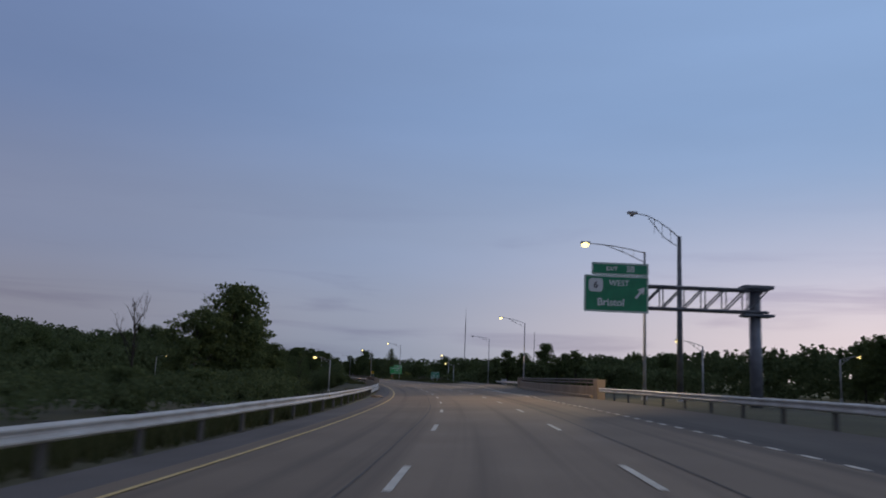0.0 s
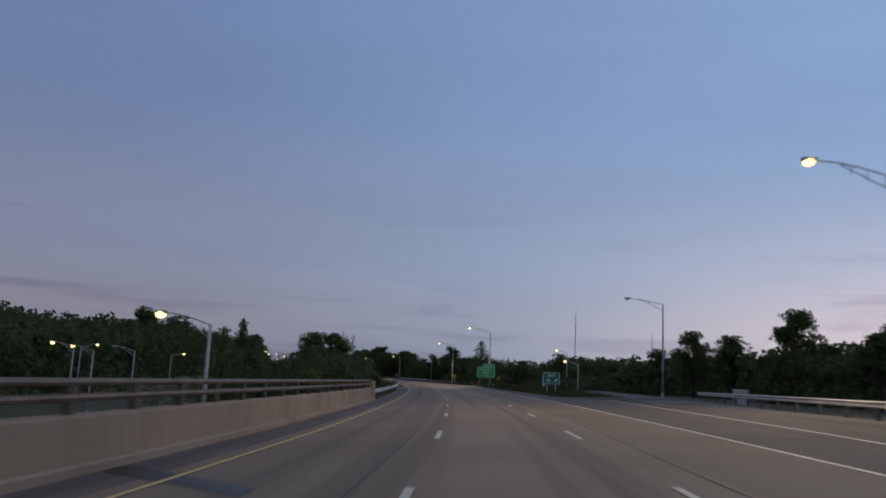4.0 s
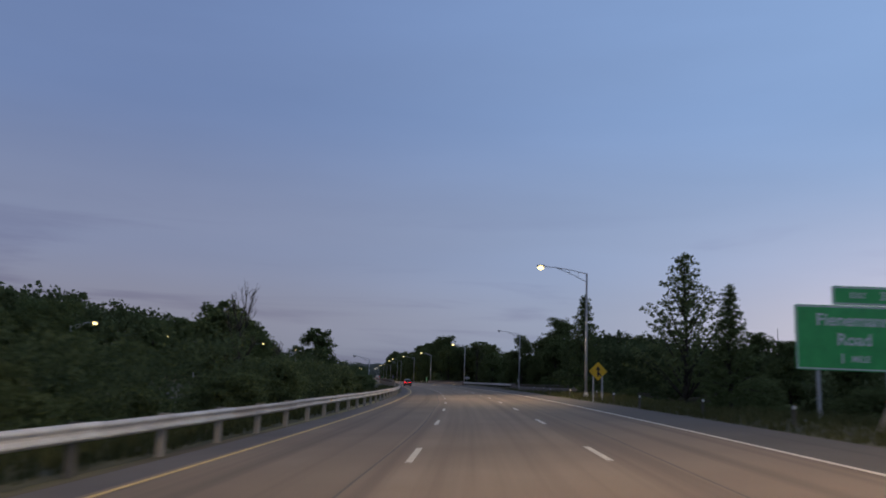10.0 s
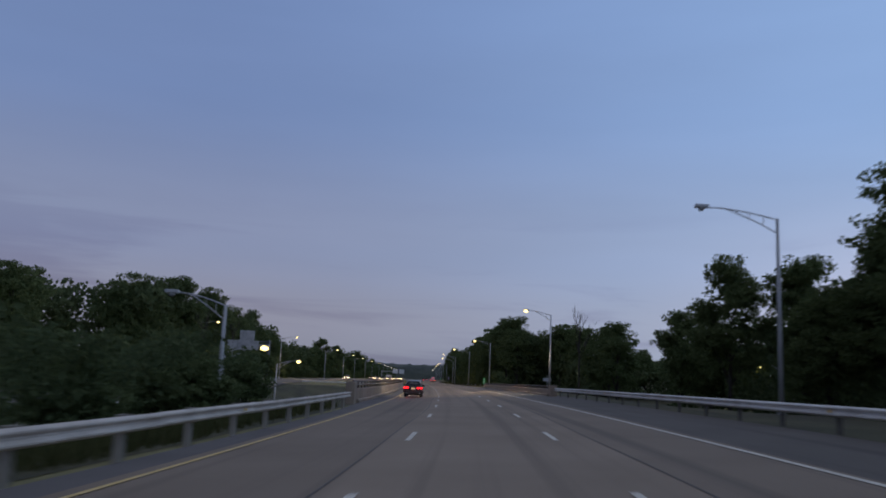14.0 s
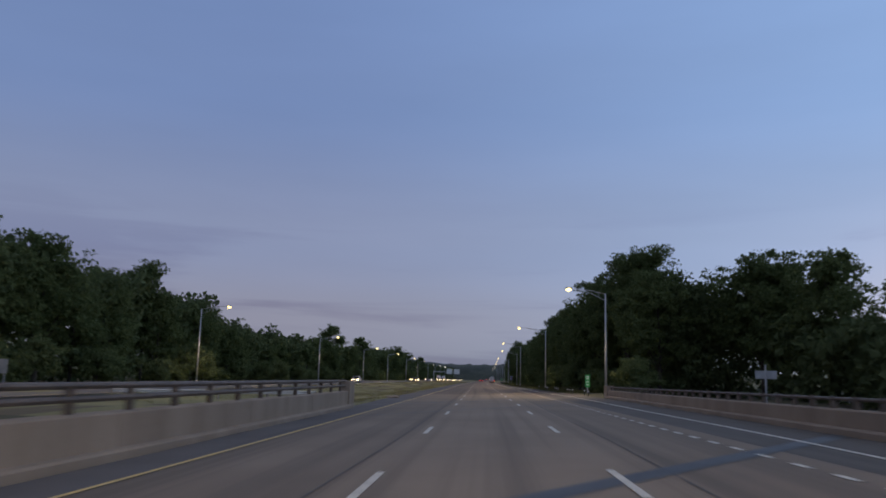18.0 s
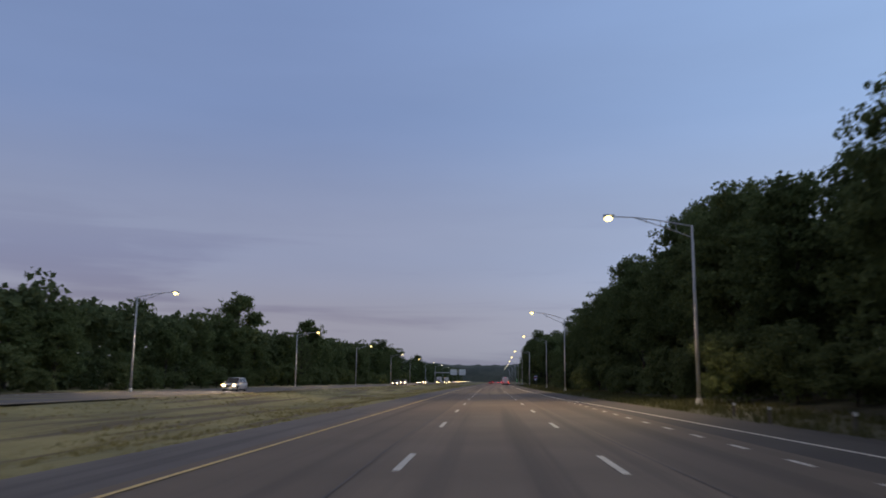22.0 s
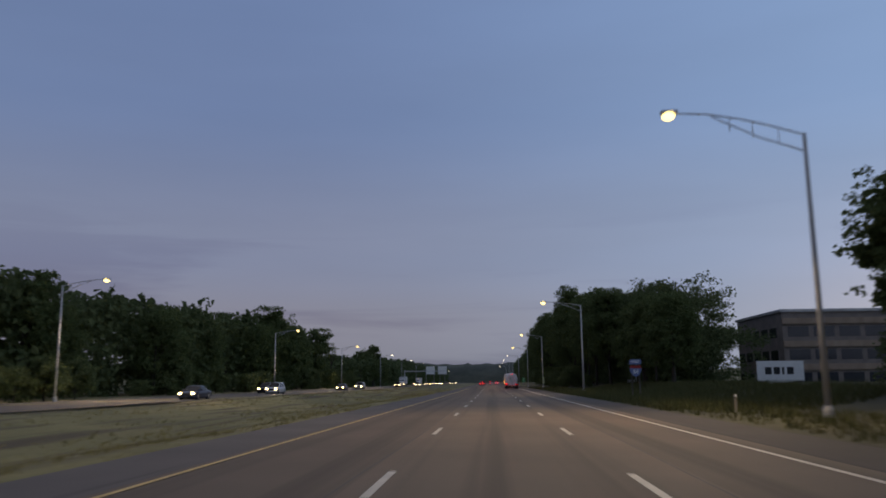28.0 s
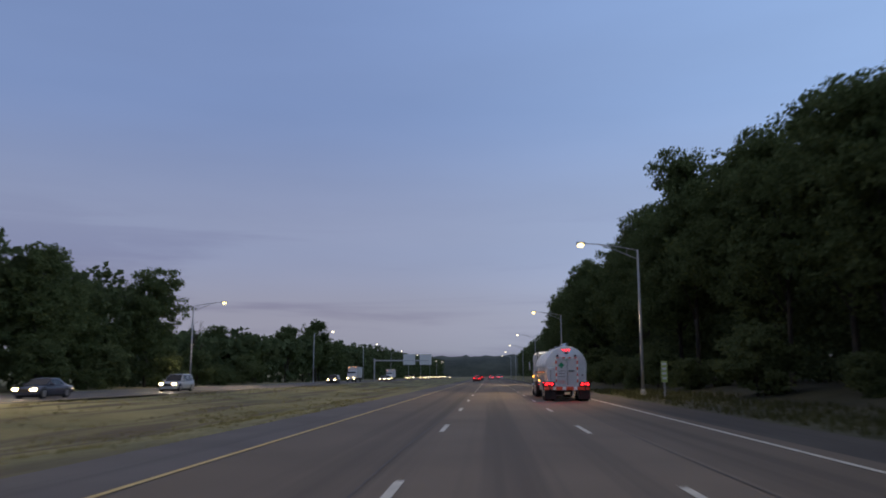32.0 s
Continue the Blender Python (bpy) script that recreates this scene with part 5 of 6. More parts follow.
for x, w in ((-1.6, .85), (-.5, .8), (.32, .28), (1.25, .85)):
    part("emblem_bar", boxed(x - w / 2, x + w / 2, -.02, -.001, 1.85, 2.8, .0), BLACK, r)

# back of the other direction's sign
r = thing("overhead_sign_back", place(494, .5), "back of an overhead sign on a cantilever truss", "road sign")
for i in range(5):
    part("panel_strip", boxed(-34.2 + i * .5, -33.72 + i * .5, 0, .05, 5.0, 8.3, .01), SIGN_BACK, r, "ribbed aluminium sign back")
for i in range(6):
    part("panel_strip", boxed(-36.2 + i * .9, -35.35 + i * .9, -.2, -.16, 5.0, 6.6, .01), SIGN_BACK, r)
bm = bmesh.new()
for z in (5.2, 6.5):
    tube(bm, [(-36.2, .3, z), (-28.9, .3, z)], .08, 8)
for i in range(7):
    tube(bm, [(-36 + i, .3, 5.2 if i % 2 else 6.5), (-35 + i, .3, 6.5 if i % 2 else 5.2)], .04, 6)
part("truss", bm, DARK_STEEL, r)
part("column", tubed([(-29.2, .3, -3.5), (-29.2, .3, 6.8)], .26, 12), DARK_STEEL, r)

r = thing("sign_gantry", place(1150, 0), "distant overhead gantry with pale sign panels", "road sign")
bm = bmesh.new()
tube(bm, [(-43, 0, 7.2), (-22, 0, 7.2)], .25, 8)
tube(bm, [(-43, 0, -.5), (-43, 0, 8)], .3, 8)
part("frame", bm, GALV, r)
for x, w in ((-29.5, 4.6), (-23.2, 4.6)):
    part("sign_panel", boxed(x - w / 2, x + w / 2, -.2, 0, 5.6, 9.6, .02), SIGN_WHITE, r)

r = thing("small_road_sign", place(535, 25.9), "two small sign backs on one post below the bridge", "road sign")
part("post", boxed(-.06, .06, 0, .12, -4.5, 3.1, .01), GALV, r)
for x in (-.5, .5):
    part("plate", boxed(x - .42, x + .42, -.03, 0, 1.9, 2.6, .01), SIGN_BACK, r)
r = thing("small_sign", place(520, -33), "small sign back on two posts beyond the parapet", "road sign")
for x in (-.3, .3):
    part("post", boxed(x - .03, x + .03, 0, .06, -.6, 2.0), GALV, r)
part("plate", boxed(-.5, .5, -.03, 0, 1.2, 2.2, .01), SIGN_BACK, r)


# ---------------------------------------------------------------- verge furniture
def marker_post(s, u, h=1.1, mat=None, disc=True):
    root = thing("marker_post", place(s, u, float(land(s, u) - tilt(s, u))), "short marker post with a reflector", "marker post", "marker posts in the verge")
    part("post", boxed(-.05, .05, -.05, .05, -.4, h, .012), mat or WOOD_POST, root)
    if disc:
        part("reflector", boxed(-.05, .05, -.065, -.052, h - .13, h - .02, .004), SIGN_WHITE, root, "white reflector")
    return root


for i, s in enumerate((203.6, 215.2, 223.7, *np.arange(233.9, 349, 8.8))):
    marker_post(s, 10.9 + .5 * math.sin(i * 1.7) if s > 228 else (12.9, 13.4, 12.5)[i % 3], .72, DARK_POST)
for i, s in enumerate(np.arange(542, 606, 5.2)):
    marker_post(s, 11.6 + .35 * math.sin(i * 2.1), .62, DARK_POST)
marker_post(768, 12.0, .9)
for s in (866, 869):
    marker_post(s, -23.5, 1.3, WOOD_POST, False)
cab = thing("utility_cabinet", place(162, 22.7, -.1), "grey roadside utility cabinet", "cabinet")
part("body", boxed(-.5, .5, -.35, .35, -.2, 1.2, .02), GALV, cab)
part("door", boxed(-.42, .42, -.37, -.352, .1, 1.1, .01), GALV, cab)
cab = thing("utility_cabinet", place(855, 22.9, .75), "grey utility cabinet with an orange guard and a slim service pole", "cabinet")
part("body", boxed(-1.0, .0, -.3, .3, -.3, .75, .02), SIGN_BACK, cab)
part("lid", boxed(-1.04, .04, -.34, .34, .75, .80, .01), GALV, cab)
part("pole", tubed([(.25, 0, -.5), (.25, 0, 2.6), (.22, 0, 4.5)], [.08, .07, .06], 8), GALV, cab)
part("pole_head", boxed(-.12, .28, -.05, .05, 4.46, 4.56, .02), GALV, cab)
part("guard", boxed(.08, .72, -.12, .12, -.3, .45, .03), plain("orange_plastic_guard", (.62, .14, .05), .5), cab, "orange plastic guard")
st = thing("leaning_post", place(358.9, 11.1) @ pose(0, 0, 0, 0, -14, 0), "leaning slim post with a white reflector beside the shoulder", "post")
part("post", boxed(-.04, .04, -.04, .04, -.4, 1.45, .01), GALV, st)
part("reflector", boxed(-.07, .07, -.055, -.042, 1.3, 1.48, .004), SIGN_WHITE, st, "white reflector")
st = thing("leaning_post", place(274, 12.0) @ pose(0, 0, 0, 0, 24, 0), "leaning post with an orange reflector beside the sign", "post")
part("post", boxed(-.05, .05, -.05, .05, -.3, 1.1, .01), WOOD_POST, st)
part("reflector", boxed(-.12, .12, -.07, -.05, .85, 1.15, .02), plain("orange_plastic", (.75, .16, .04), .4), st)
for s, u, h in ((1500, 520, 150), (1430, 640, 110)):
    r = thing("radio_mast", pose(*at(s, u, -9, True)), "thin distant radio mast", "mast")
    part("mast", tubed([(0, 0, 0), (0, 0, h * .8), (0, 0, h)], [.9, .7, .25], 6), DARK_STEEL, r)

# ramp bridge over the low ground
r = thing("ramp_bridge", place(303, 0), "dark concrete ramp bridge on piers", "bridge")
part("deck", boxed(28, 70, -4, 4, .5, 1.0, .03), DARK_STEEL, r)
for y in (-3, -1, 1, 3):
    part("girder", boxed(28, 70, y - .2, y + .2, -1.6, .5, .02), DARK_STEEL, r, "steel girder")
for y in (-3.9, 3.9):
    bm = bmesh.new()
    for z in (1.35, 1.7):
        tube(bm, [(28, y, z), (70, y, z)], .05, 6)
    part("rail", bm, RAIL_METAL, r)
    for x in np.arange(29, 70, 3.0):
        part("rail_post", boxed(x - .05, x + .05, y - .05, y + .05, 1.0, 1.75), RAIL_METAL, r)
for x in (34, 48, 62):
    part("pier", boxed(x - .6, x + .6, -3.2, 3.2, -5.5, -1.6, .05), CONCRETE, r)

# office block behind the company sign
r = thing("office_building", place(868, 82), "low office block with window bands, dark at dusk", "building")
part("wall", boxed(-32, 32, 0, 24, -2, 12.5, .05), OLD_CONCRETE, r)
part("roof", boxed(-32.3, 32.3, -.3, 24.3, 12.5, 13.0, .05), SIGN_BACK, r)
win = mesh_of("window", boxed(-1.7, 1.7, -.04, .02, 0, 1.7, .02), plain("dark_window_glass", (.03, .035, .045), .12))
for f_ in range(3):
    part("floor_band", boxed(-32, 32, -.35, 0, 2.9 + f_ * 3.8, 3.9 + f_ * 3.8, .03), CONCRETE, r, "concrete floor band")
    for i in range(15):
        o = new("window", win)
        o.parent, o.matrix_basis = r, pose(-29.4 + i * 4.2, 0, .8 + f_ * 3.8)
    for i in range(5):
        o = new("window", win)
        o.parent, o.matrix_basis = r, pose(-32, 22 - i * 4.4, .8 + f_ * 3.8, 0, 0, -90)


# ---------------------------------------------------------------- vehicles
def paint(name, colour):
    m, t, b = material(name, .28, .0, .5)
    n = t.nodes.new("ShaderNodeTexNoise")
    n.inputs["Scale"].default_value, n.inputs["Detail"].default_value = 3.0, 6
    r = t.nodes.new("ShaderNodeValToRGB")
    r.color_ramp.elements[0].color, r.color_ramp.elements[1].color = (*[c * .8 for c in colour], 1), (*[min(1, c * 1.15) for c in colour], 1)
    t.links.new(n.outputs["Fac"], r.inputs[0])
    t.links.new(r.outputs[0], b.inputs["Base Color"])
    b.inputs["Coat Weight"].default_value, b.inputs["Coat Roughness"].default_value = .35, .10
    return m


DARK_PAINT = paint("dark_car_paint", (.010, .0095, .012))
RED_PAINT = paint("red_car_paint", (.30, .02, .025))
SILVER_PAINT = paint("silver_car_paint", (.45, .46, .48))
NAVY_PAINT = paint("navy_car_paint", (.03, .04, .07))
WHITE_PAINT = varied("white_truck_paint", (.52, .53, .54), (.74, .74, .73), 1.2, 20, .32, 0, .05, .002, streak=(1, .3, 1), spread=.9)
TANK_SHELL = varied("white_tank_shell", (.66, .68, .69), (.82, .83, .82), .8, 14, .22, .1, .04, .002, streak=(1, .2, 1), spread=.9)
CHROME = varied("chrome", (.55, .55, .56), (.8, .8, .8), 3, 40, .15, 1.0, .03, .001)
GLASS_DARK = plain("tinted_glass", (.012, .013, .016), .08, 0, .05)
RIM_METAL = varied("alloy_rim", (.35, .35, .36), (.55, .55, .56), 4, 40, .35, .8, .04, .001)
UNDER = plain("black_underbody", (.02, .02, .021), .7)
TAPE_RED = plain("red_reflective_tape", (.92, .13, .05), .35)
TAPE_WHITE = plain("white_reflective_tape", (.93, .92, .88), .35, 0, .05)
# glow of the plate lamp is painted in as a bright warm yellow
PLATE = plain("number_plate", (.95, .80, .46), .4, 0, .05)
GREEN_MARK = plain("green_marking", (.02, .30, .13), .45)
BUMPER_TRIM = plain("grey_bumper_trim", (.06, .052, .05), .45)
TAIL_SOFT = glowing("tail_lamp_cluster_lit", (.75, .006, .012), .55)
TAIL_DIM = plain("tail_lamp_glass", (.30, .01, .012), .2)


def ring(bm, section):
    return [bm.verts.new(p) for p in section]


def loft(sections, close_ends=True):
    """Skins rings of equal length into one closed body."""
    bm = bmesh.new()
    rows = [ring(bm, s) for s in sections]
    n = len(rows[0])
    for a, b in zip(rows, rows[1:]):
        for k in range(n):
            bm.faces.new((a[k], a[(k + 1) % n], b[(k + 1) % n], b[k]))
    if close_ends:
        bm.faces.new(rows[0][::-1])
        bm.faces.new(rows[-1])
    bmesh.ops.recalc_face_normals(bm, faces=bm.faces)
    return bm


def hull(y, w, z0, z1, tuck=.06, crown=.03):
    """A rounded box section across the car at y."""
    h = z1 - z0
    half = [(w * .90, z0), (w * .985, z0 + h * .18), (w, z0 + h * .48), (w * .99, z0 + h * .74), (w * (1 - tuck), z1 - h * .06), (w * .78, z1), (w * .4, z1 + crown)]
    return [(x, y, z) for x, z in half] + [(-x, y, z) for x, z in half[::-1]]


def wheel(parent, x, y, r, width, rim=None, side=1):
    root = part("wheel", tubed([(x - width / 2, y, r), (x - width / 2 + .03, y, r), (x + width / 2 - .03, y, r), (x + width / 2, y, r)], [r * .86, r, r, r * .86], 20), RUBBER, parent, "black tyre")
    part("rim", tubed([(x + side * (width / 2 - .005), y, r), (x + side * (width / 2 + .012), y, r)], [r * .66, r * .5], 12), rim or RIM_METAL, root, "metal rim")
    return root


def cabin_ring(y, wb, wt, z0, z1):
    """Section of a car's cabin: sides leaning in to a rounded roof edge."""
    half = [(wb * .98, z0), (wb, z0 + .05), ((wb + wt) / 2 + .02, (z0 + z1) / 2 + .03), (wt + .01, z1 - .05), (wt * .9, z1 - .005), (wt * .45, z1 + .02)]
    return [(x, y, z) for x, z in half] + [(-x, y, z) for x, z in half[::-1]]


def pane(q, t=.016):
    """A thin slab on four corners, proud of the face it lies on."""
    q = [Vector(p) for p in q]
    n = (q[1] - q[0]).cross(q[3] - q[0]).normalized()
    bm = bmesh.new()
    a, b = [bm.verts.new(p + n * t) for p in q], [bm.verts.new(p - n * t) for p in q]
    bm.faces.new(a)
    bm.faces.new(b[::-1])
    for i in range(4):
        bm.faces.new((b[i], b[(i + 1) % 4], a[(i + 1) % 4], a[i]))
    return bm


def car(s, u, colour, label, turn=0.0, style="wagon", name="car", lights="tail", ground=False, group=""):
    """A car of lofted panels; local +y is its front."""
    m = place(s, u, .02, turn, ground)
    root = thing(name, m, label, "car", group)
    L, W, Hh = {"wagon": (4.75, .83, 1.46), "sedan": (4.7, .91, 1.44), "suv": (4.75, .96, 1.74)}[style]
    wl = {"wagon": .93, "sedan": .90, "suv": 1.02}[style]
    b = -L / 2
    if style == "wagon":
        secs = [(b - .01, .60, .46, wl - .20), (b + .02, .74, .43, wl - .10), (b + .07, .82, .40, wl - .04), (b + .18, .875, .37, wl), (b + .42, W, .33, wl + .02), (b + 1.2, W, .24, wl + .02), (0, W * .995, .23, wl), (L / 2 - 1.5, W, .23, wl - .04), (L / 2 - .9, W * .99, .25, wl - .12), (L / 2 - .45, W * .95, .28, wl - .22), (L / 2 - .15, .80, .31, wl - .33), (L / 2, .58, .38, wl - .42)]
    else:
        secs = [(b, .80, .44, wl - .14), (b + .06, .88, .40, wl - .05), (b + .35, W, .34, wl), (b + 1.2, W, .22, wl + .01), (0, W, .22, wl), (L / 2 - 1.5, W, .22, wl - .03), (L / 2 - .9, W * .99, .24, wl - .09), (L / 2 - .3, W * .93, .28, wl - .2), (L / 2, .70, .36, wl - .32)]
    part("body", loft([hull(y, w, z0, z1) for y, w, z0, z1 in secs]), colour, root, smooth=True)
    # glasshouse
    rear = {"wagon": (b + .20, b + .86), "sedan": (b + .75, b + 1.55), "suv": (b + .15, b + .5)}[style]
    front = (L / 2 - 1.35, L / 2 - 2.15)
    zr_ = Hh - .06
    wb, wt = W * .93, W * (.69 if style == "wagon" else .74)
    if style == "wagon":
        spans = [(rear[0], wb * .93, wt * 1.20, wl + .06), (rear[0] + .22, wb * .97, wt * 1.12, wl + .26), (rear[0] + .45, wb * .99, wt * 1.04, zr_ - .08), (rear[1], wb, wt, zr_ - .01), (rear[1] + .5, wb, wt * 1.02, zr_ + .035), (-.1, wb, wt * 1.03, zr_ + .05), (front[1] - .3, wb, wt * 1.01, zr_ + .03), (front[1], wb, wt, zr_ - .01), (front[0], wb * .96, wt * 1.14, wl - .01)]
    else:
        spans = [(rear[0], wb * .97, wt * 1.16, wl + .05), (rear[1], wb, wt, zr_), ((rear[1] + front[1]) / 2, wb, wt * 1.02, zr_ + .02), (front[1], wb, wt, zr_), (front[0], wb * .96, wt * 1.14, wl - .01)]
    cabin = part("cabin", loft([cabin_ring(y, p, q, wl - .10, z) for y, p, q, z in spans]), colour, root, smooth=True)
    if style == "wagon":
        part("rear_window", pane([(-wb * .88, rear[0] - .01, wl + .05), (wb * .88, rear[0] - .01, wl + .05), (wt * .96, rear[0] + .44, zr_ - .085), (-wt * .96, rear[0] + .44, zr_ - .085)], .035), GLASS_DARK, cabin, "dark tinted rear window")
    else:
        part("rear_window", pane([(-wb * .84, rear[0] - .01, wl + .09), (wb * .84, rear[0] - .01, wl + .09), (wt * .86, rear[1] - .06, zr_ - .04), (-wt * .86, rear[1] - .06, zr_ - .04)]), GLASS_DARK, cabin, "dark tinted rear window")
    part("windscreen", pane([(wb * .84, front[0] + .01, wl + .02), (-wb * .84, front[0] + .01, wl + .02), (-wt * .88, front[1] + .06, zr_ - .03), (wt * .88, front[1] + .06, zr_ - .03)]), GLASS_DARK, cabin, "dark windscreen")
    for sx in (-1, 1):
        for y0, y1, y2, y3 in ((rear[0] + .50, -.55, -.62, rear[1] + .22), (-.47, .38, .28, -.52), (.46, front[0] - .28, front[1] - .02, .36)):
            q = [(sx * (wb + .004), y0, wl + .03), (sx * (wb + .004), y1, wl + .03), (sx * (wt + .03), y2, zr_ - .07), (sx * (wt + .03), y3, zr_ - .07)]
            part("side_window", pane(q if sx > 0 else q[::-1]), GLASS_DARK, cabin, "dark side window")
    for sx in (-1, 1):
        part("window_trim", tubed([(sx * W * .965, rear[0] + .25, wl + .01), (sx * W * .97, front[0] - .2, wl - .02)], .013, 6), CHROME, root, "chrome window line")
        if style == "wagon":
            part("roof_rail", tubed([(sx * .66, rear[1] - .1, zr_ - .01), (sx * .70, rear[1] + .1, zr_ + .075), (sx * .70, front[1] - .15, zr_ + .085), (sx * .67, front[1] + .1, zr_ + .0)], .027, 8), CHROME, root, "silver roof rail")
        part("mirror", boxed(-.12, .12, -.06, .06, -.08, .08, .03), colour, root, "", pose(sx * (W + .05), front[0] - .35, wl + .06))
        part("sill", tubed([(sx * W * .96, b + 1.2, .27), (sx * W * .96, L / 2 - 1.3, .27)], .04, 6), CHROME if style == "wagon" else UNDER, root)
        for y in (b + .95, L / 2 - .9):
            wheel(root, sx * (W - .12), y, .36 if style != "suv" else .38, .24, None, sx)
            part("wheel_arch", tubed([(sx * (W - .05), y + .42 * math.cos(q), .36 + .42 * math.sin(q)) for q in np.linspace(0, math.pi, 9)], .045, 5), UNDER, root)
        if style == "wagon":
            part("lamp_cluster", boxed(-.26, .22, -.03, .10, -.085, .075, .03), TAIL_SOFT, root, "dimly lit red lamp cluster", pose(sx * .62, b + .055, wl - .135, 0, 0, sx * 14))
        part("tail_lamp", boxed(-.25, .19, -.052, .02, -.045, .012, .012) if style == "wagon" else boxed(-.22, .22, -.03, .05, -.055, .055, .02), TAIL if lights == "tail" else TAIL_DIM, root, "glowing red tail lamp" if lights == "tail" else "red tail lamp", pose(sx * .62, b + .03, wl - .13, 0, 0, sx * 12))
        part("headlamp", boxed(-.17, .17, -.05, .10, -.10, .10, .05), HEADLIGHT if lights == "head" else LENS, root, "bright headlamp" if lights == "head" else "headlamp", pose(sx * .62, L / 2 - .10, wl - .26, 0, 0, -sx * 22))
        part("reflector", boxed(-.12, .12, -.02, .02, -.025, .025, .005), TAIL_DIM, root, "", pose(sx * .68, b + .015, .50))
        part("exhaust", boxed(-.09, .09, -.04, .04, -.035, .035, .02), CHROME, root, "", pose(sx * .55, b + .03, .33))
    part("rear_bumper", loft([hull(b - .05, .78, .40, .60, .02, 0), hull(b + .12, .93, .38, .62, .02, 0)]), BUMPER_TRIM if style == "wagon" else colour, root)
    part("front_bumper", loft([hull(L / 2 - .18, .88, .26, .50, .02, 0), hull(L / 2 + .04, .66, .30, .48, .02, 0)]), colour, root)
    part("grille", boxed(-.42, .42, -.02, .02, -.12, .12, .02), UNDER, root, "", pose(0, L / 2 + .02, wl - .33))
    part("number_plate", boxed(-.165, .165, -.012, .0, -.085, .085, .004), PLATE, root, "number plate with lamp glow put into its yellow colour", pose(0, b - .03, wl - .20))
    part("underbody", boxed(-W * .85, W * .85, b + .3, L / 2 - .4, .15, .3, .02), UNDER, root)
    if lights == "tail" and style != "wagon":
        part("brake_lamp", boxed(-.18, .18, -.01, .01, -.012, .012), TAIL, root, "high brake lamp", pose(0, rear[1] - .16, zr_ + .01))
    return root


def headlight_pool(s, u, turn, power, z=.65):
    d = bpy.data.lights.new("headlamp_light", "SPOT")
    d.energy, d.color, d.spot_size, d.spot_blend, d.shadow_soft_size = power, (1, .86, .62), radians(70), .7, .12
    o = new("headlamp_light", d)
    m = place(s, u, z, turn)
    o.matrix_basis = m @ pose(0, 2.5, 0, 84, 0, 0)
    return tagged(o, "beam of car headlamps", "light", "", "structure")


estate = car(426.5, -2.30, DARK_PAINT, "black estate car with silver roof rails and glowing red tail lamps", 0, "wagon", "estate_car")
estate.scale = (.92, .97, .98)
headlight_pool(426.5, -2.30, 0, 3400)
plate_light = bpy.data.lights.new("plate_lamp", "POINT")
plate_light.energy, plate_light.color, plate_light.shadow_soft_size = .9, (1, .90, .72), .02
plate_lamp = new("plate_lamp", plate_light)
plate_lamp.matrix_basis = place(426.5 - 2.52, -2.30, .87)
tagged(plate_lamp, "small lamp over the number plate", "light", "", "structure")
car(1034, -1.9, RED_PAINT, "red saloon car with lit tail lamps, ahead in the passing lane", 0, "sedan", "saloon_car")
for s, u, st, c in ((1088, -1.8, "suv", DARK_PAINT), (1142, 1.9, "sedan", SILVER_PAINT), (1165, 5.5, "suv", WHITE_PAINT), (1180, -1.8, "sedan", RED_PAINT), (1215, 1.8, "suv", DARK_PAINT), (1240, 5.5, "sedan", SILVER_PAINT)):
    car(s, u, c, "distant car ahead with lit red tail lamps", 0, st, "car", "tail", False, "traffic ahead")
for s, u, st, c, lb in ((811, -28.4, "sedan", NAVY_PAINT, "dark blue saloon car with headlamps on, facing the other way"), (856.5, -34.0, "suv", DARK_PAINT, "dark sport utility car with headlamps on, facing the other way"), (849, -30.6, "suv", WHITE_PAINT, "pale sport utility car with headlamps on, facing the other way"),
                        (897, -29.6, "sedan", NAVY_PAINT, "low dark blue car with headlamps on, facing the other way"), (920.5, -29.6, "suv", SILVER_PAINT, "grey sport utility car with bright headlamps, facing the other way"), (379, -30.2, "sedan", SILVER_PAINT, "silver car with headlamps on, passing behind roadside brush"), (668, -30.0, "suv", SILVER_PAINT, "pale car with bright headlamps, facing the other way"), (1000, -29.6, "suv", DARK_PAINT, "dark car with bright headlamps, facing the other way"),
                        (1070, -29, "sedan", SILVER_PAINT, "silver car with bright headlamps, facing the other way")):
    car(s, u, c, lb, 180, st, "oncoming_car", "head", True, "oncoming traffic")
for i, s in enumerate(range(1085, 1500, 26)):
    car(s, (-29.6, -33.2, -36.6)[i % 3], (SILVER_PAINT, DARK_PAINT, WHITE_PAINT)[i % 3], "distant oncoming car with bright headlamps", 180, ("sedan", "suv")[i % 2], "oncoming_car", "head", True, "oncoming traffic")
for s, u in ((668, -30.0), (849, -30.6), (920.5, -29.6), (897, -29.6)):
    headlight_pool(s, u, 180, 700)


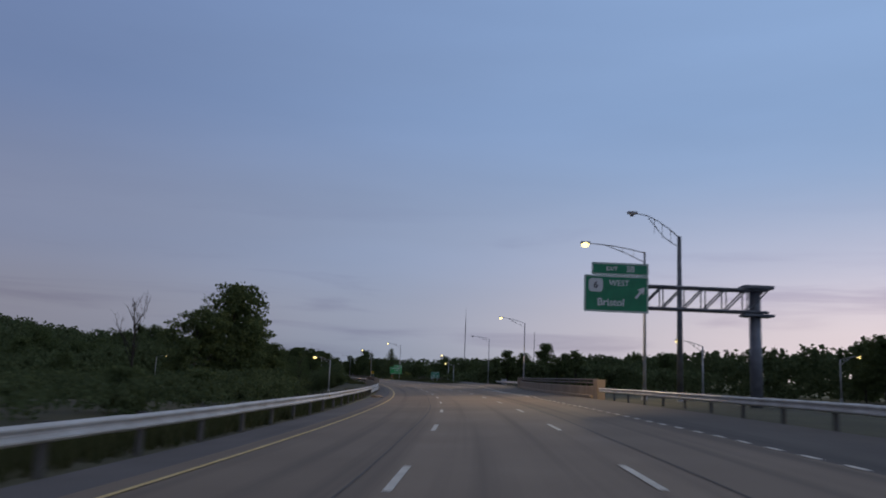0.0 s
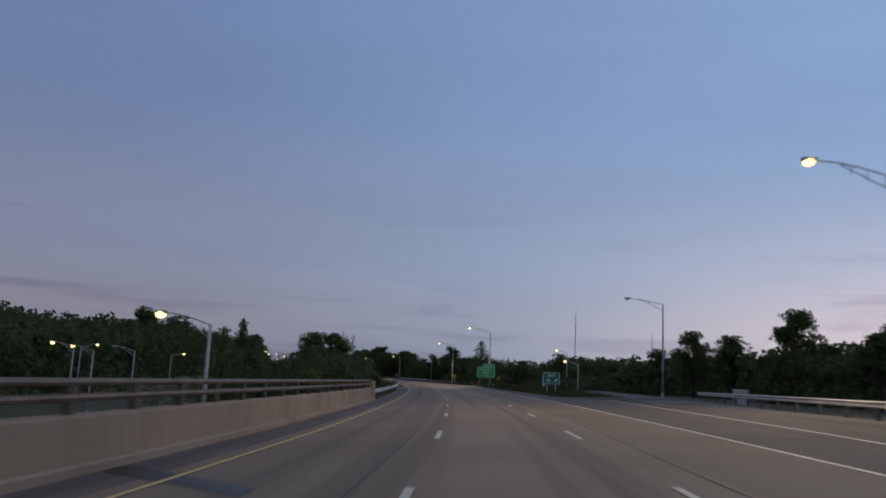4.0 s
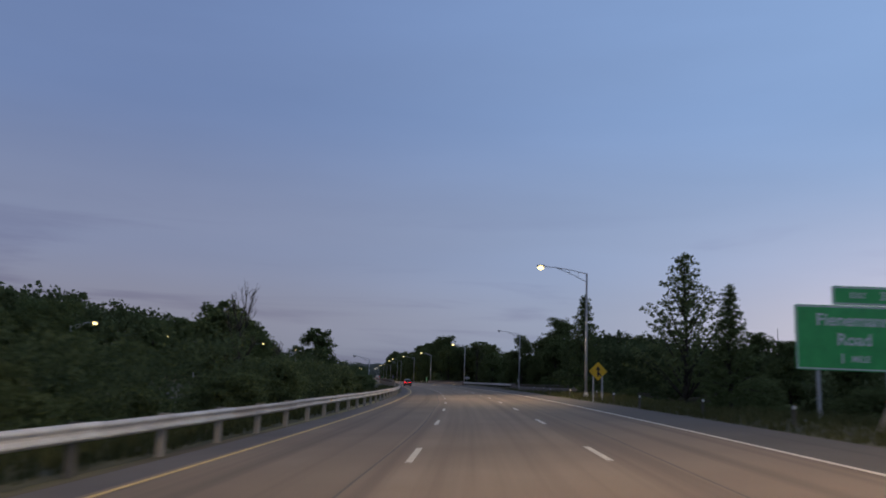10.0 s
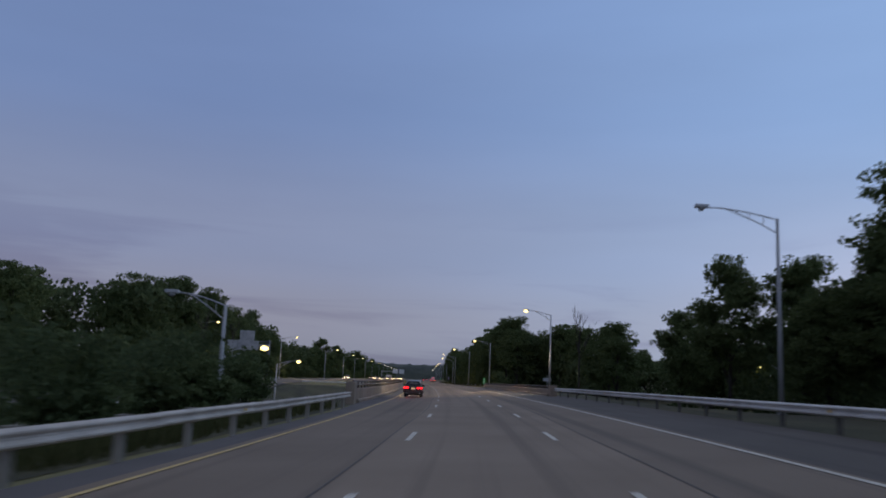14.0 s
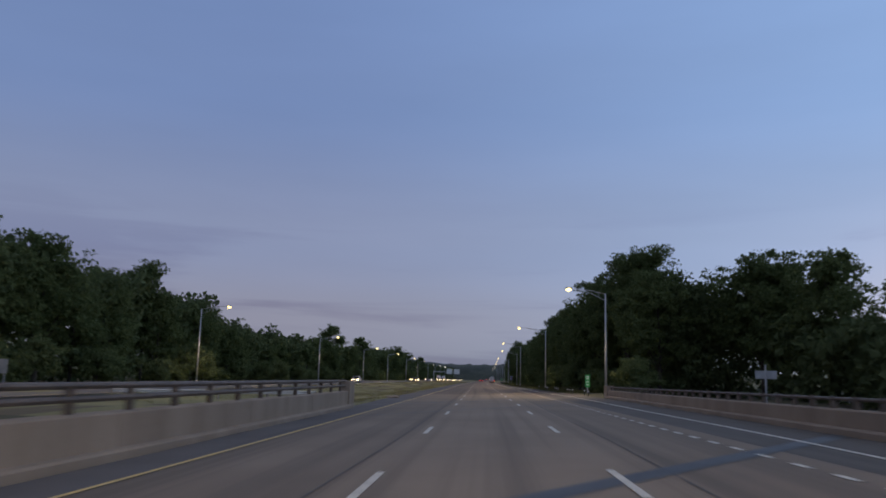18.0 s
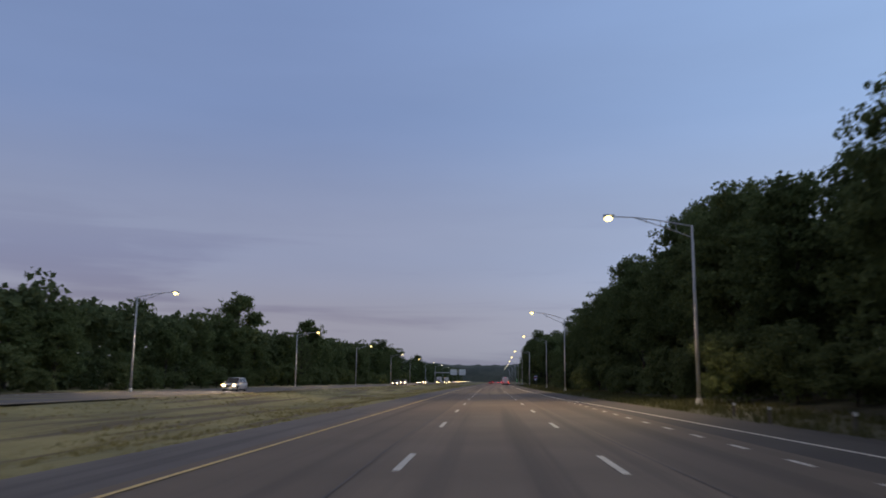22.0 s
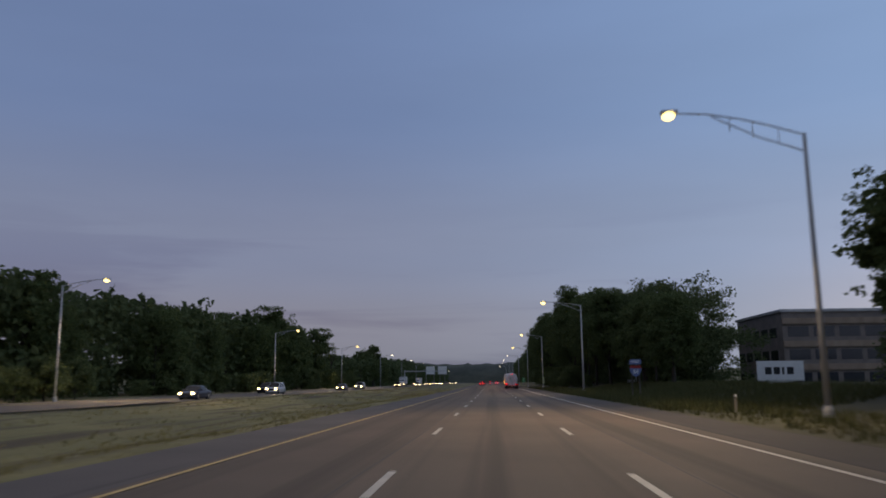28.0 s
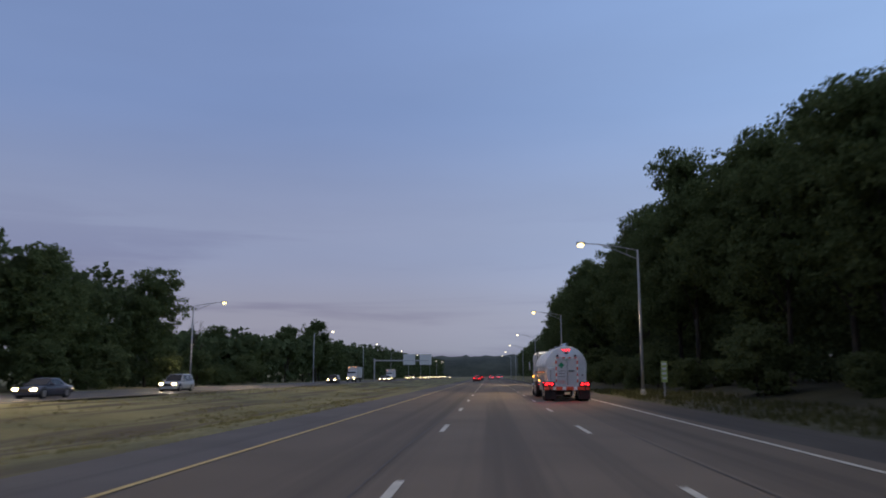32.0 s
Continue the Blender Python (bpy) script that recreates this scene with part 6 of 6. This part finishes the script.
def box_truck(s, u, turn=180):
    root = thing("box_truck", place(s, u, .02, turn, True), "pale box truck with headlamps on, facing the other way", "truck", "oncoming trucks")
    part("cargo_box", boxed(-1.2, 1.2, -6.5, .6, 1.0, 3.7, .05), WHITE_PAINT, root)
    part("cab", loft([hull(.7, 1.1, .7, 2.7), hull(1.9, 1.1, .6, 2.65), hull(2.5, 1.05, .6, 1.7), hull(3.2, .95, .6, 1.35)]), WHITE_PAINT, root)
    part("windscreen", boxed(-.95, .95, -.02, .02, -.4, .4, .02), GLASS_DARK, root, "", pose(0, 2.24, 2.15, -32, 0, 0))
    for sx in (-1, 1):
        part("headlamp", boxed(-.14, .14, -.04, .10, -.09, .09, .05), HEADLIGHT, root, "bright headlamp", pose(sx * .75, 3.2, .95))
        for y in (-4.8, 2.1):
            wheel(root, sx * 1.0, y, .48, .3, None, sx)
    for x in (-.9, 0, .9):
        part("marker_lamp", boxed(x - .06, x + .06, .58, .64, 3.56, 3.64), AMBER, root)
    part("bumper", boxed(-1.05, 1.05, 3.1, 3.35, .45, .75, .03), CHROME, root)
    part("frame", boxed(-.5, .5, -6.3, 3, .6, .95, .02), UNDER, root)
    return root


box_truck(1037, -32)
box_truck(1120, -33.2)


# tanker truck: semi-trailer with round tank and white day-cab tractor
def tanker(s, u):
    root = thing("tanker_truck", place(s, u, .01), "white tanker lorry with striped bumper and lit red tail lamps", "truck")
    R, zc, Lk = 1.16, 1.90, 10.2
    tank = part("tank", tubed([(0, .0, zc), (0, .03, zc), (0, .10, zc), (0, .35, zc), (0, Lk - .4, zc), (0, Lk - .12, zc), (0, Lk, zc)], [R * .93, R * .975, R, R, R, R * .93, R * .6], 48), TANK_SHELL, root, "white painted cylindrical tank", smooth=True)
    for y in (.42, 3.4, 6.6, Lk - .5):
        part("band", tubed([(0, y, zc), (0, y + .07, zc)], R + .012, 48), TANK_SHELL, tank)
    for y in (.7, 5.0, Lk - .9):
        part("manhole", tubed([(0, y, zc + R - .03), (0, y, zc + R + .14)], [.26, .24], 16), CHROME, tank)
    part("vent", boxed(-.10, .10, .55, .75, zc + R + .02, zc + R + .16, .03), CHROME, tank)
    part("walkway", boxed(-.28, .28, .9, Lk - 1.2, zc + R - .02, zc + R + .03, .01), RAIL_METAL, tank)
    fair = part("rear_fairing", boxed(-1.10, 1.10, -.06, 1.6, .80, 1.86, .05), TANK_SHELL, root, "white lower rear body")
    part("seam", boxed(-.90, -.88, -.075, -.062, .86, 1.8), UNDER, fair)
    part("lamp_hole", tubed([(.88, -.055, 1.42), (.88, -.075, 1.42)], .045, 10), UNDER, fair)
    # rear valve cabinet with two doors
    cabn = part("rear_cabinet", boxed(-.62, .62, -.16, .06, .80, 2.46, .015), WHITE_PAINT, root, "white rear cabinet")
    for x0, x1 in ((-.57, -.006), (.006, .57)):
        part("door", boxed(x0, x1, -.185, -.162, .84, 2.40, .006), WHITE_PAINT, cabn)
    part("latch", boxed(.1, .42, -.215, -.187, 1.62, 1.70, .008), CHROME, cabn)
    part("latch_rod", tubed([(.02, -.20, .9), (.02, -.20, 2.35)], .013, 6), CHROME, cabn)
    for i in range(9):
        for sx in (-1, 1):
            part("tape_strip", boxed(sx * .59 - .04, sx * .59 + .04, -.192, -.187, .86 + i * .172, 1.02 + i * .172), TAPE_RED if i % 2 else TAPE_WHITE, cabn)
    for i in range(7):
        part("tape_strip", boxed(-.56 + i * .163, -.41 + i * .163, -.192, -.187, 2.36, 2.42), TAPE_WHITE if i % 2 else TAPE_RED, cabn)
    bm = bmesh.new()
    box(bm, -.125, .125, -.003, .003, -.125, .125, 0, pose(0, 0, 0, 0, 45, 0))
    part("placard", bm, GREEN_MARK, cabn, "green diamond placard", pose(-.30, -.190, 1.98))
    for x, z, w, mt in ((0, 2.28, .46, GREEN_MARK), (-.28, 1.66, .40, UNDER), (-.28, 1.52, .34, UNDER), (-.28, 1.36, .40, UNDER), (-.28, 1.10, .42, TAPE_RED), (-.28, 1.0, .42, TAPE_RED)):
        part("marking", boxed(x - w / 2, x + w / 2, -.189, -.1865, z - .012, z + .012), mt, cabn)
    # lamps
    for i in (-1, 0, 1):
        part("top_lamp", boxed(i * .17 - .04, i * .17 + .04, -.05, .02, 2.80, 2.87, .015), TAIL, root, "red clearance lamp")
    part("top_bracket", boxed(-.24, .24, -.03, .02, 2.77, 2.90, .01), WHITE_PAINT, root)
    part("lamp_socket", boxed(-.09, .09, -.05, .02, 2.63, 2.70, .01), UNDER, root)
    for sx in (-1, 1):
        part("round_vent", tubed([(sx * .50, .0, 2.50), (sx * .50, -.06, 2.50)], .07, 12), UNDER, root)
        box_ = part("lamp_box", boxed(-.30, .30, -.12, .25, .80, 1.06, .02), UNDER, root, "tail lamp housing", pose(sx * .99, -.16, 0))
        for k in (-.16, 0.0, .16):
            part("tail_lamp", tubed([(k, -.118, .93), (k, -.145, .93)], [.062, .052], 14), TAIL, box_, "glowing round tail lamp")
        part("mudflap", boxed(-.31, .31, -.012, .012, .10, .62, .004), RUBBER, root, "black mudflap", pose(sx * .95, -.12, 0))
        part("mudguard", tubed([(sx * .98, .95 + 1.55 * math.cos(q), .62 + .48 * math.sin(q)) for q in np.linspace(0, math.pi, 9)], .05, 6), UNDER, root)
        for y in (.55, 1.85):
            wheel(root, sx * .80, y, .51, .27, None, -sx)
            wheel(root, sx * 1.10, y, .51, .27, None, sx)
        rail = part("side_rail", boxed(-.06, .06, .9, Lk - .4, 1.56, 1.72, .02), CHROME, root, "polished side rail with red stripe", pose(sx * 1.13, 0, 0))
        part("stripe", boxed(-.064, .064, 1.2, Lk - .8, 1.60, 1.65), TAPE_RED, rail)
        part("hose_tube", tubed([(sx * 1.05, 2.8, .95), (sx * 1.05, Lk - 2.4, .95)], .13, 12), CHROME, root, "metal hose tube")
        part("side_lamp", boxed(-.04, .04, -.06, .06, -.04, .04, .015), AMBER, root, "amber marker lamp", pose(sx * 1.26, 4.6, 1.12))
        part("side_lamp", boxed(-.04, .04, -.06, .06, -.04, .04, .015), TAIL, root, "red marker lamp", pose(sx * 1.27, .2, 1.02))
    bump = part("bumper", boxed(-1.28, 1.28, -.22, -.06, .60, .81, .015), CHROME, root, "steel bumper with red and white tape")
    x = -1.26
    for i, w in enumerate((.17, .30, .17, .36, .20, .42, .20, .36, .17, .17)):
        for z0, z1 in ((.612, .70), (.71, .798)):
            part("tape_strip", boxed(x + .004, x + w - .004, -.226, -.221, z0, z1), TAPE_RED if (i + (z0 > .6 and i in (0, 8))) % 2 else TAPE_WHITE, bump)
        x += w
    part("number_plate", boxed(-.15, .15, -.23, -.222, .36, .50, .004), PLATE, root)
    part("work_lamp", boxed(-.10, .10, -.04, .04, -.035, .035, .02), SIGN_WHITE, root, "small white work lamp", pose(-.88, -.10, 1.78))
    part("valve_box", boxed(-1.2, -.5, 3.3, 5.2, .55, 1.15, .03), SIGN_BACK, root, "grey equipment box")
    part("chassis", boxed(-.45, .45, .2, Lk + 1.2, .62, .86, .02), UNDER, root)
    part("landing_gear", boxed(-.7, .7, Lk - 2.2, Lk - 1.9, .12, .7, .02), UNDER, root)
    # tractor
    y0 = Lk + .5
    trac = part("cab", loft([hull(y0, 1.18, .95, 2.90), hull(y0 + .4, 1.22, .85, 3.05), hull(y0 + 1.7, 1.22, .8, 3.0), hull(y0 + 2.3, 1.18, .8, 2.2), hull(y0 + 3.6, 1.02, .8, 1.85), hull(y0 + 3.95, .9, .85, 1.6)]), WHITE_PAINT, root, "white day cab")
    part("rear_window", boxed(-.6, .6, y0 - .02, y0 + .02, 2.0, 2.55, .02), GLASS_DARK, trac)
    for sx in (-1, 1):
        part("side_window", boxed(-.02, .02, -.45, .45, 1.75, 2.45, .015), GLASS_DARK, trac, "", pose(sx * 1.215, y0 + 1.35, 0))
        part("mirror", boxed(-.06, .06, -.05, .05, -.28, .28, .03), CHROME, trac, "tall mirror", pose(sx * 1.42, y0 + 2.15, 2.05))
        part("fuel_tank", tubed([(sx * 1.0, y0 - .1, .68), (sx * 1.0, y0 + 1.2, .68)], .30, 16), CHROME, root, "polished fuel tank")
        part("exhaust_stack", tubed([(sx * .95, y0 - .12, 1.0), (sx * .95, y0 - .12, 3.25)], .06, 10), CHROME, root)
        for y in (Lk - .9, Lk + .35):
            wheel(root, sx * .78, y, .51, .27, None, -sx)
            wheel(root, sx * 1.08, y, .51, .27, None, sx)
        wheel(root, sx * 1.05, y0 + 3.0, .51, .28, None, sx)
        part("marker_lamp", boxed(-.05, .05, -.05, .05, -.04, .04, .015), AMBER, root, "amber marker lamp", pose(sx * 1.28, y0 + .1, 1.35))
        part("tractor_tail_lamp", boxed(-.1, .1, -.03, .03, -.05, .05, .015), TAIL, root, "red lamp", pose(sx * .9, Lk - 1.45, .8))
    return root


tanker(889, 5.25)


def tail_light(s, u, z, power):
    """The red light that a pair of tail lamps throws on the road behind them."""
    d = bpy.data.lights.new("tail_lamp_light", "SPOT")
    d.energy, d.color, d.spot_size, d.spot_blend, d.shadow_soft_size = power, (1, .03, .03), radians(150), .6, .2
    o = new("tail_lamp_light", d)
    o.matrix_basis = place(s, u, z) @ pose(0, 0, 0, -40, 0, 0)
    return tagged(o, "red light of tail lamps", "light", "", "structure")


for du in (-.6, .6):
    tail_light(426.5 - 2.45, -2.30 + du * .92, .80, 16)
    tail_light(889 - .35, 5.25 + du * 1.6, .92, 30)


# ---------------------------------------------------------------- grass tufts and litter
def tufts(name, s0, s1, u0, u1, n, h, label, seed):
    rg = np.random.default_rng(seed)
    s, u = s0 + (s1 - s0) * rg.random(n), u0 + (u1 - u0) * rg.random(n)
    hd = np.interp(s, ST, HD)
    z = ground_height(s, u) - .02
    base = np.stack([np.interp(s, ST, RX) + u * np.cos(hd), np.interp(s, ST, RY) + u * np.sin(hd), z], -1)
    k = 5
    c = np.repeat(base, k, axis=0) + np.concatenate([rg.normal(size=(n * k, 2)) * .10, np.zeros((n * k, 1))], 1)
    a = rg.random(n * k) * 2 * math.pi
    hh = h * (.5 + rg.random(n * k))
    w = .018 + .02 * rg.random(n * k)
    d = np.stack([np.cos(a), np.sin(a), 0 * a], -1)
    lean = np.stack([np.cos(a + 1.5), np.sin(a + 1.5), 0 * a], -1) * (hh * .5)[:, None]
    up = np.stack([0 * a, 0 * a, hh], -1)
    v = np.stack([c - d * w[:, None], c + d * w[:, None], c + up + lean], 1).reshape(-1, 3)
    f = (np.arange(n * k) * 3)[:, None] + np.array([[0, 1, 2]])
    me = bpy.data.meshes.new(name)
    me.from_pydata(v.tolist(), [], f.tolist())
    me.materials.append(GRASS_BLADE if name == "median_grass" else WEED_BLADE)
    return tagged(new(name, me), label, "grass", "", "stuff")


tufts("median_grass", 512, 900, -13, -6.0, 7000, .10, "dry grass tufts on the median", 41)
tufts("median_grass", 512, 1000, -25, -12, 6000, .12, "dry grass tufts on the median", 42)
tufts("verge_grass", 560, 930, 10.4, 17, 9000, .28, "long grass in the verge", 43)
tufts("verge_grass", 175, 372, 10.2, 16, 7000, .35, "long grass in the verge", 44)
tufts("verge_grass", 772, 862, 10.2, 24, 11000, .42, "long green grass in the verge before the trees", 47)
tufts("verge_grass", 196, 262, 9.9, 18, 4500, .5, "long weedy grass at the ramp gore", 48)
tufts("rail_weeds", -25, 92, -8.5, -5.9, 5000, .4, "weeds growing under the guard rail", 45)
tufts("rail_weeds", 160, 404, -8.5, -5.9, 8000, .45, "weeds growing under the guard rail", 46)


def debris(s, u, label, size=1.0, mat=None):
    rg = np.random.default_rng(int(s))
    bm = bmesh.new()
    bmesh.ops.create_icosphere(bm, subdivisions=2, radius=.35)
    for v in bm.verts:
        v.co = Vector((v.co.x * 1.5, v.co.y * .9, max(-.05, v.co.z * .45))) * (1 + .22 * rg.normal())
    o = new("road_debris", mesh_of("road_debris", bm, mat or CONCRETE))
    o.matrix_basis = place(s, u, .06 * size) @ Matrix.Diagonal((size, size, size, 1))
    return tagged(o, label, "debris")


debris(61.3, -4.5, "pale lump of debris lying on the shoulder")
debris(252.6, -4.75, "torn tyre scrap lying on the shoulder", .62, RUBBER)
debris(527, -5.6, "broken concrete lump beside the shoulder")
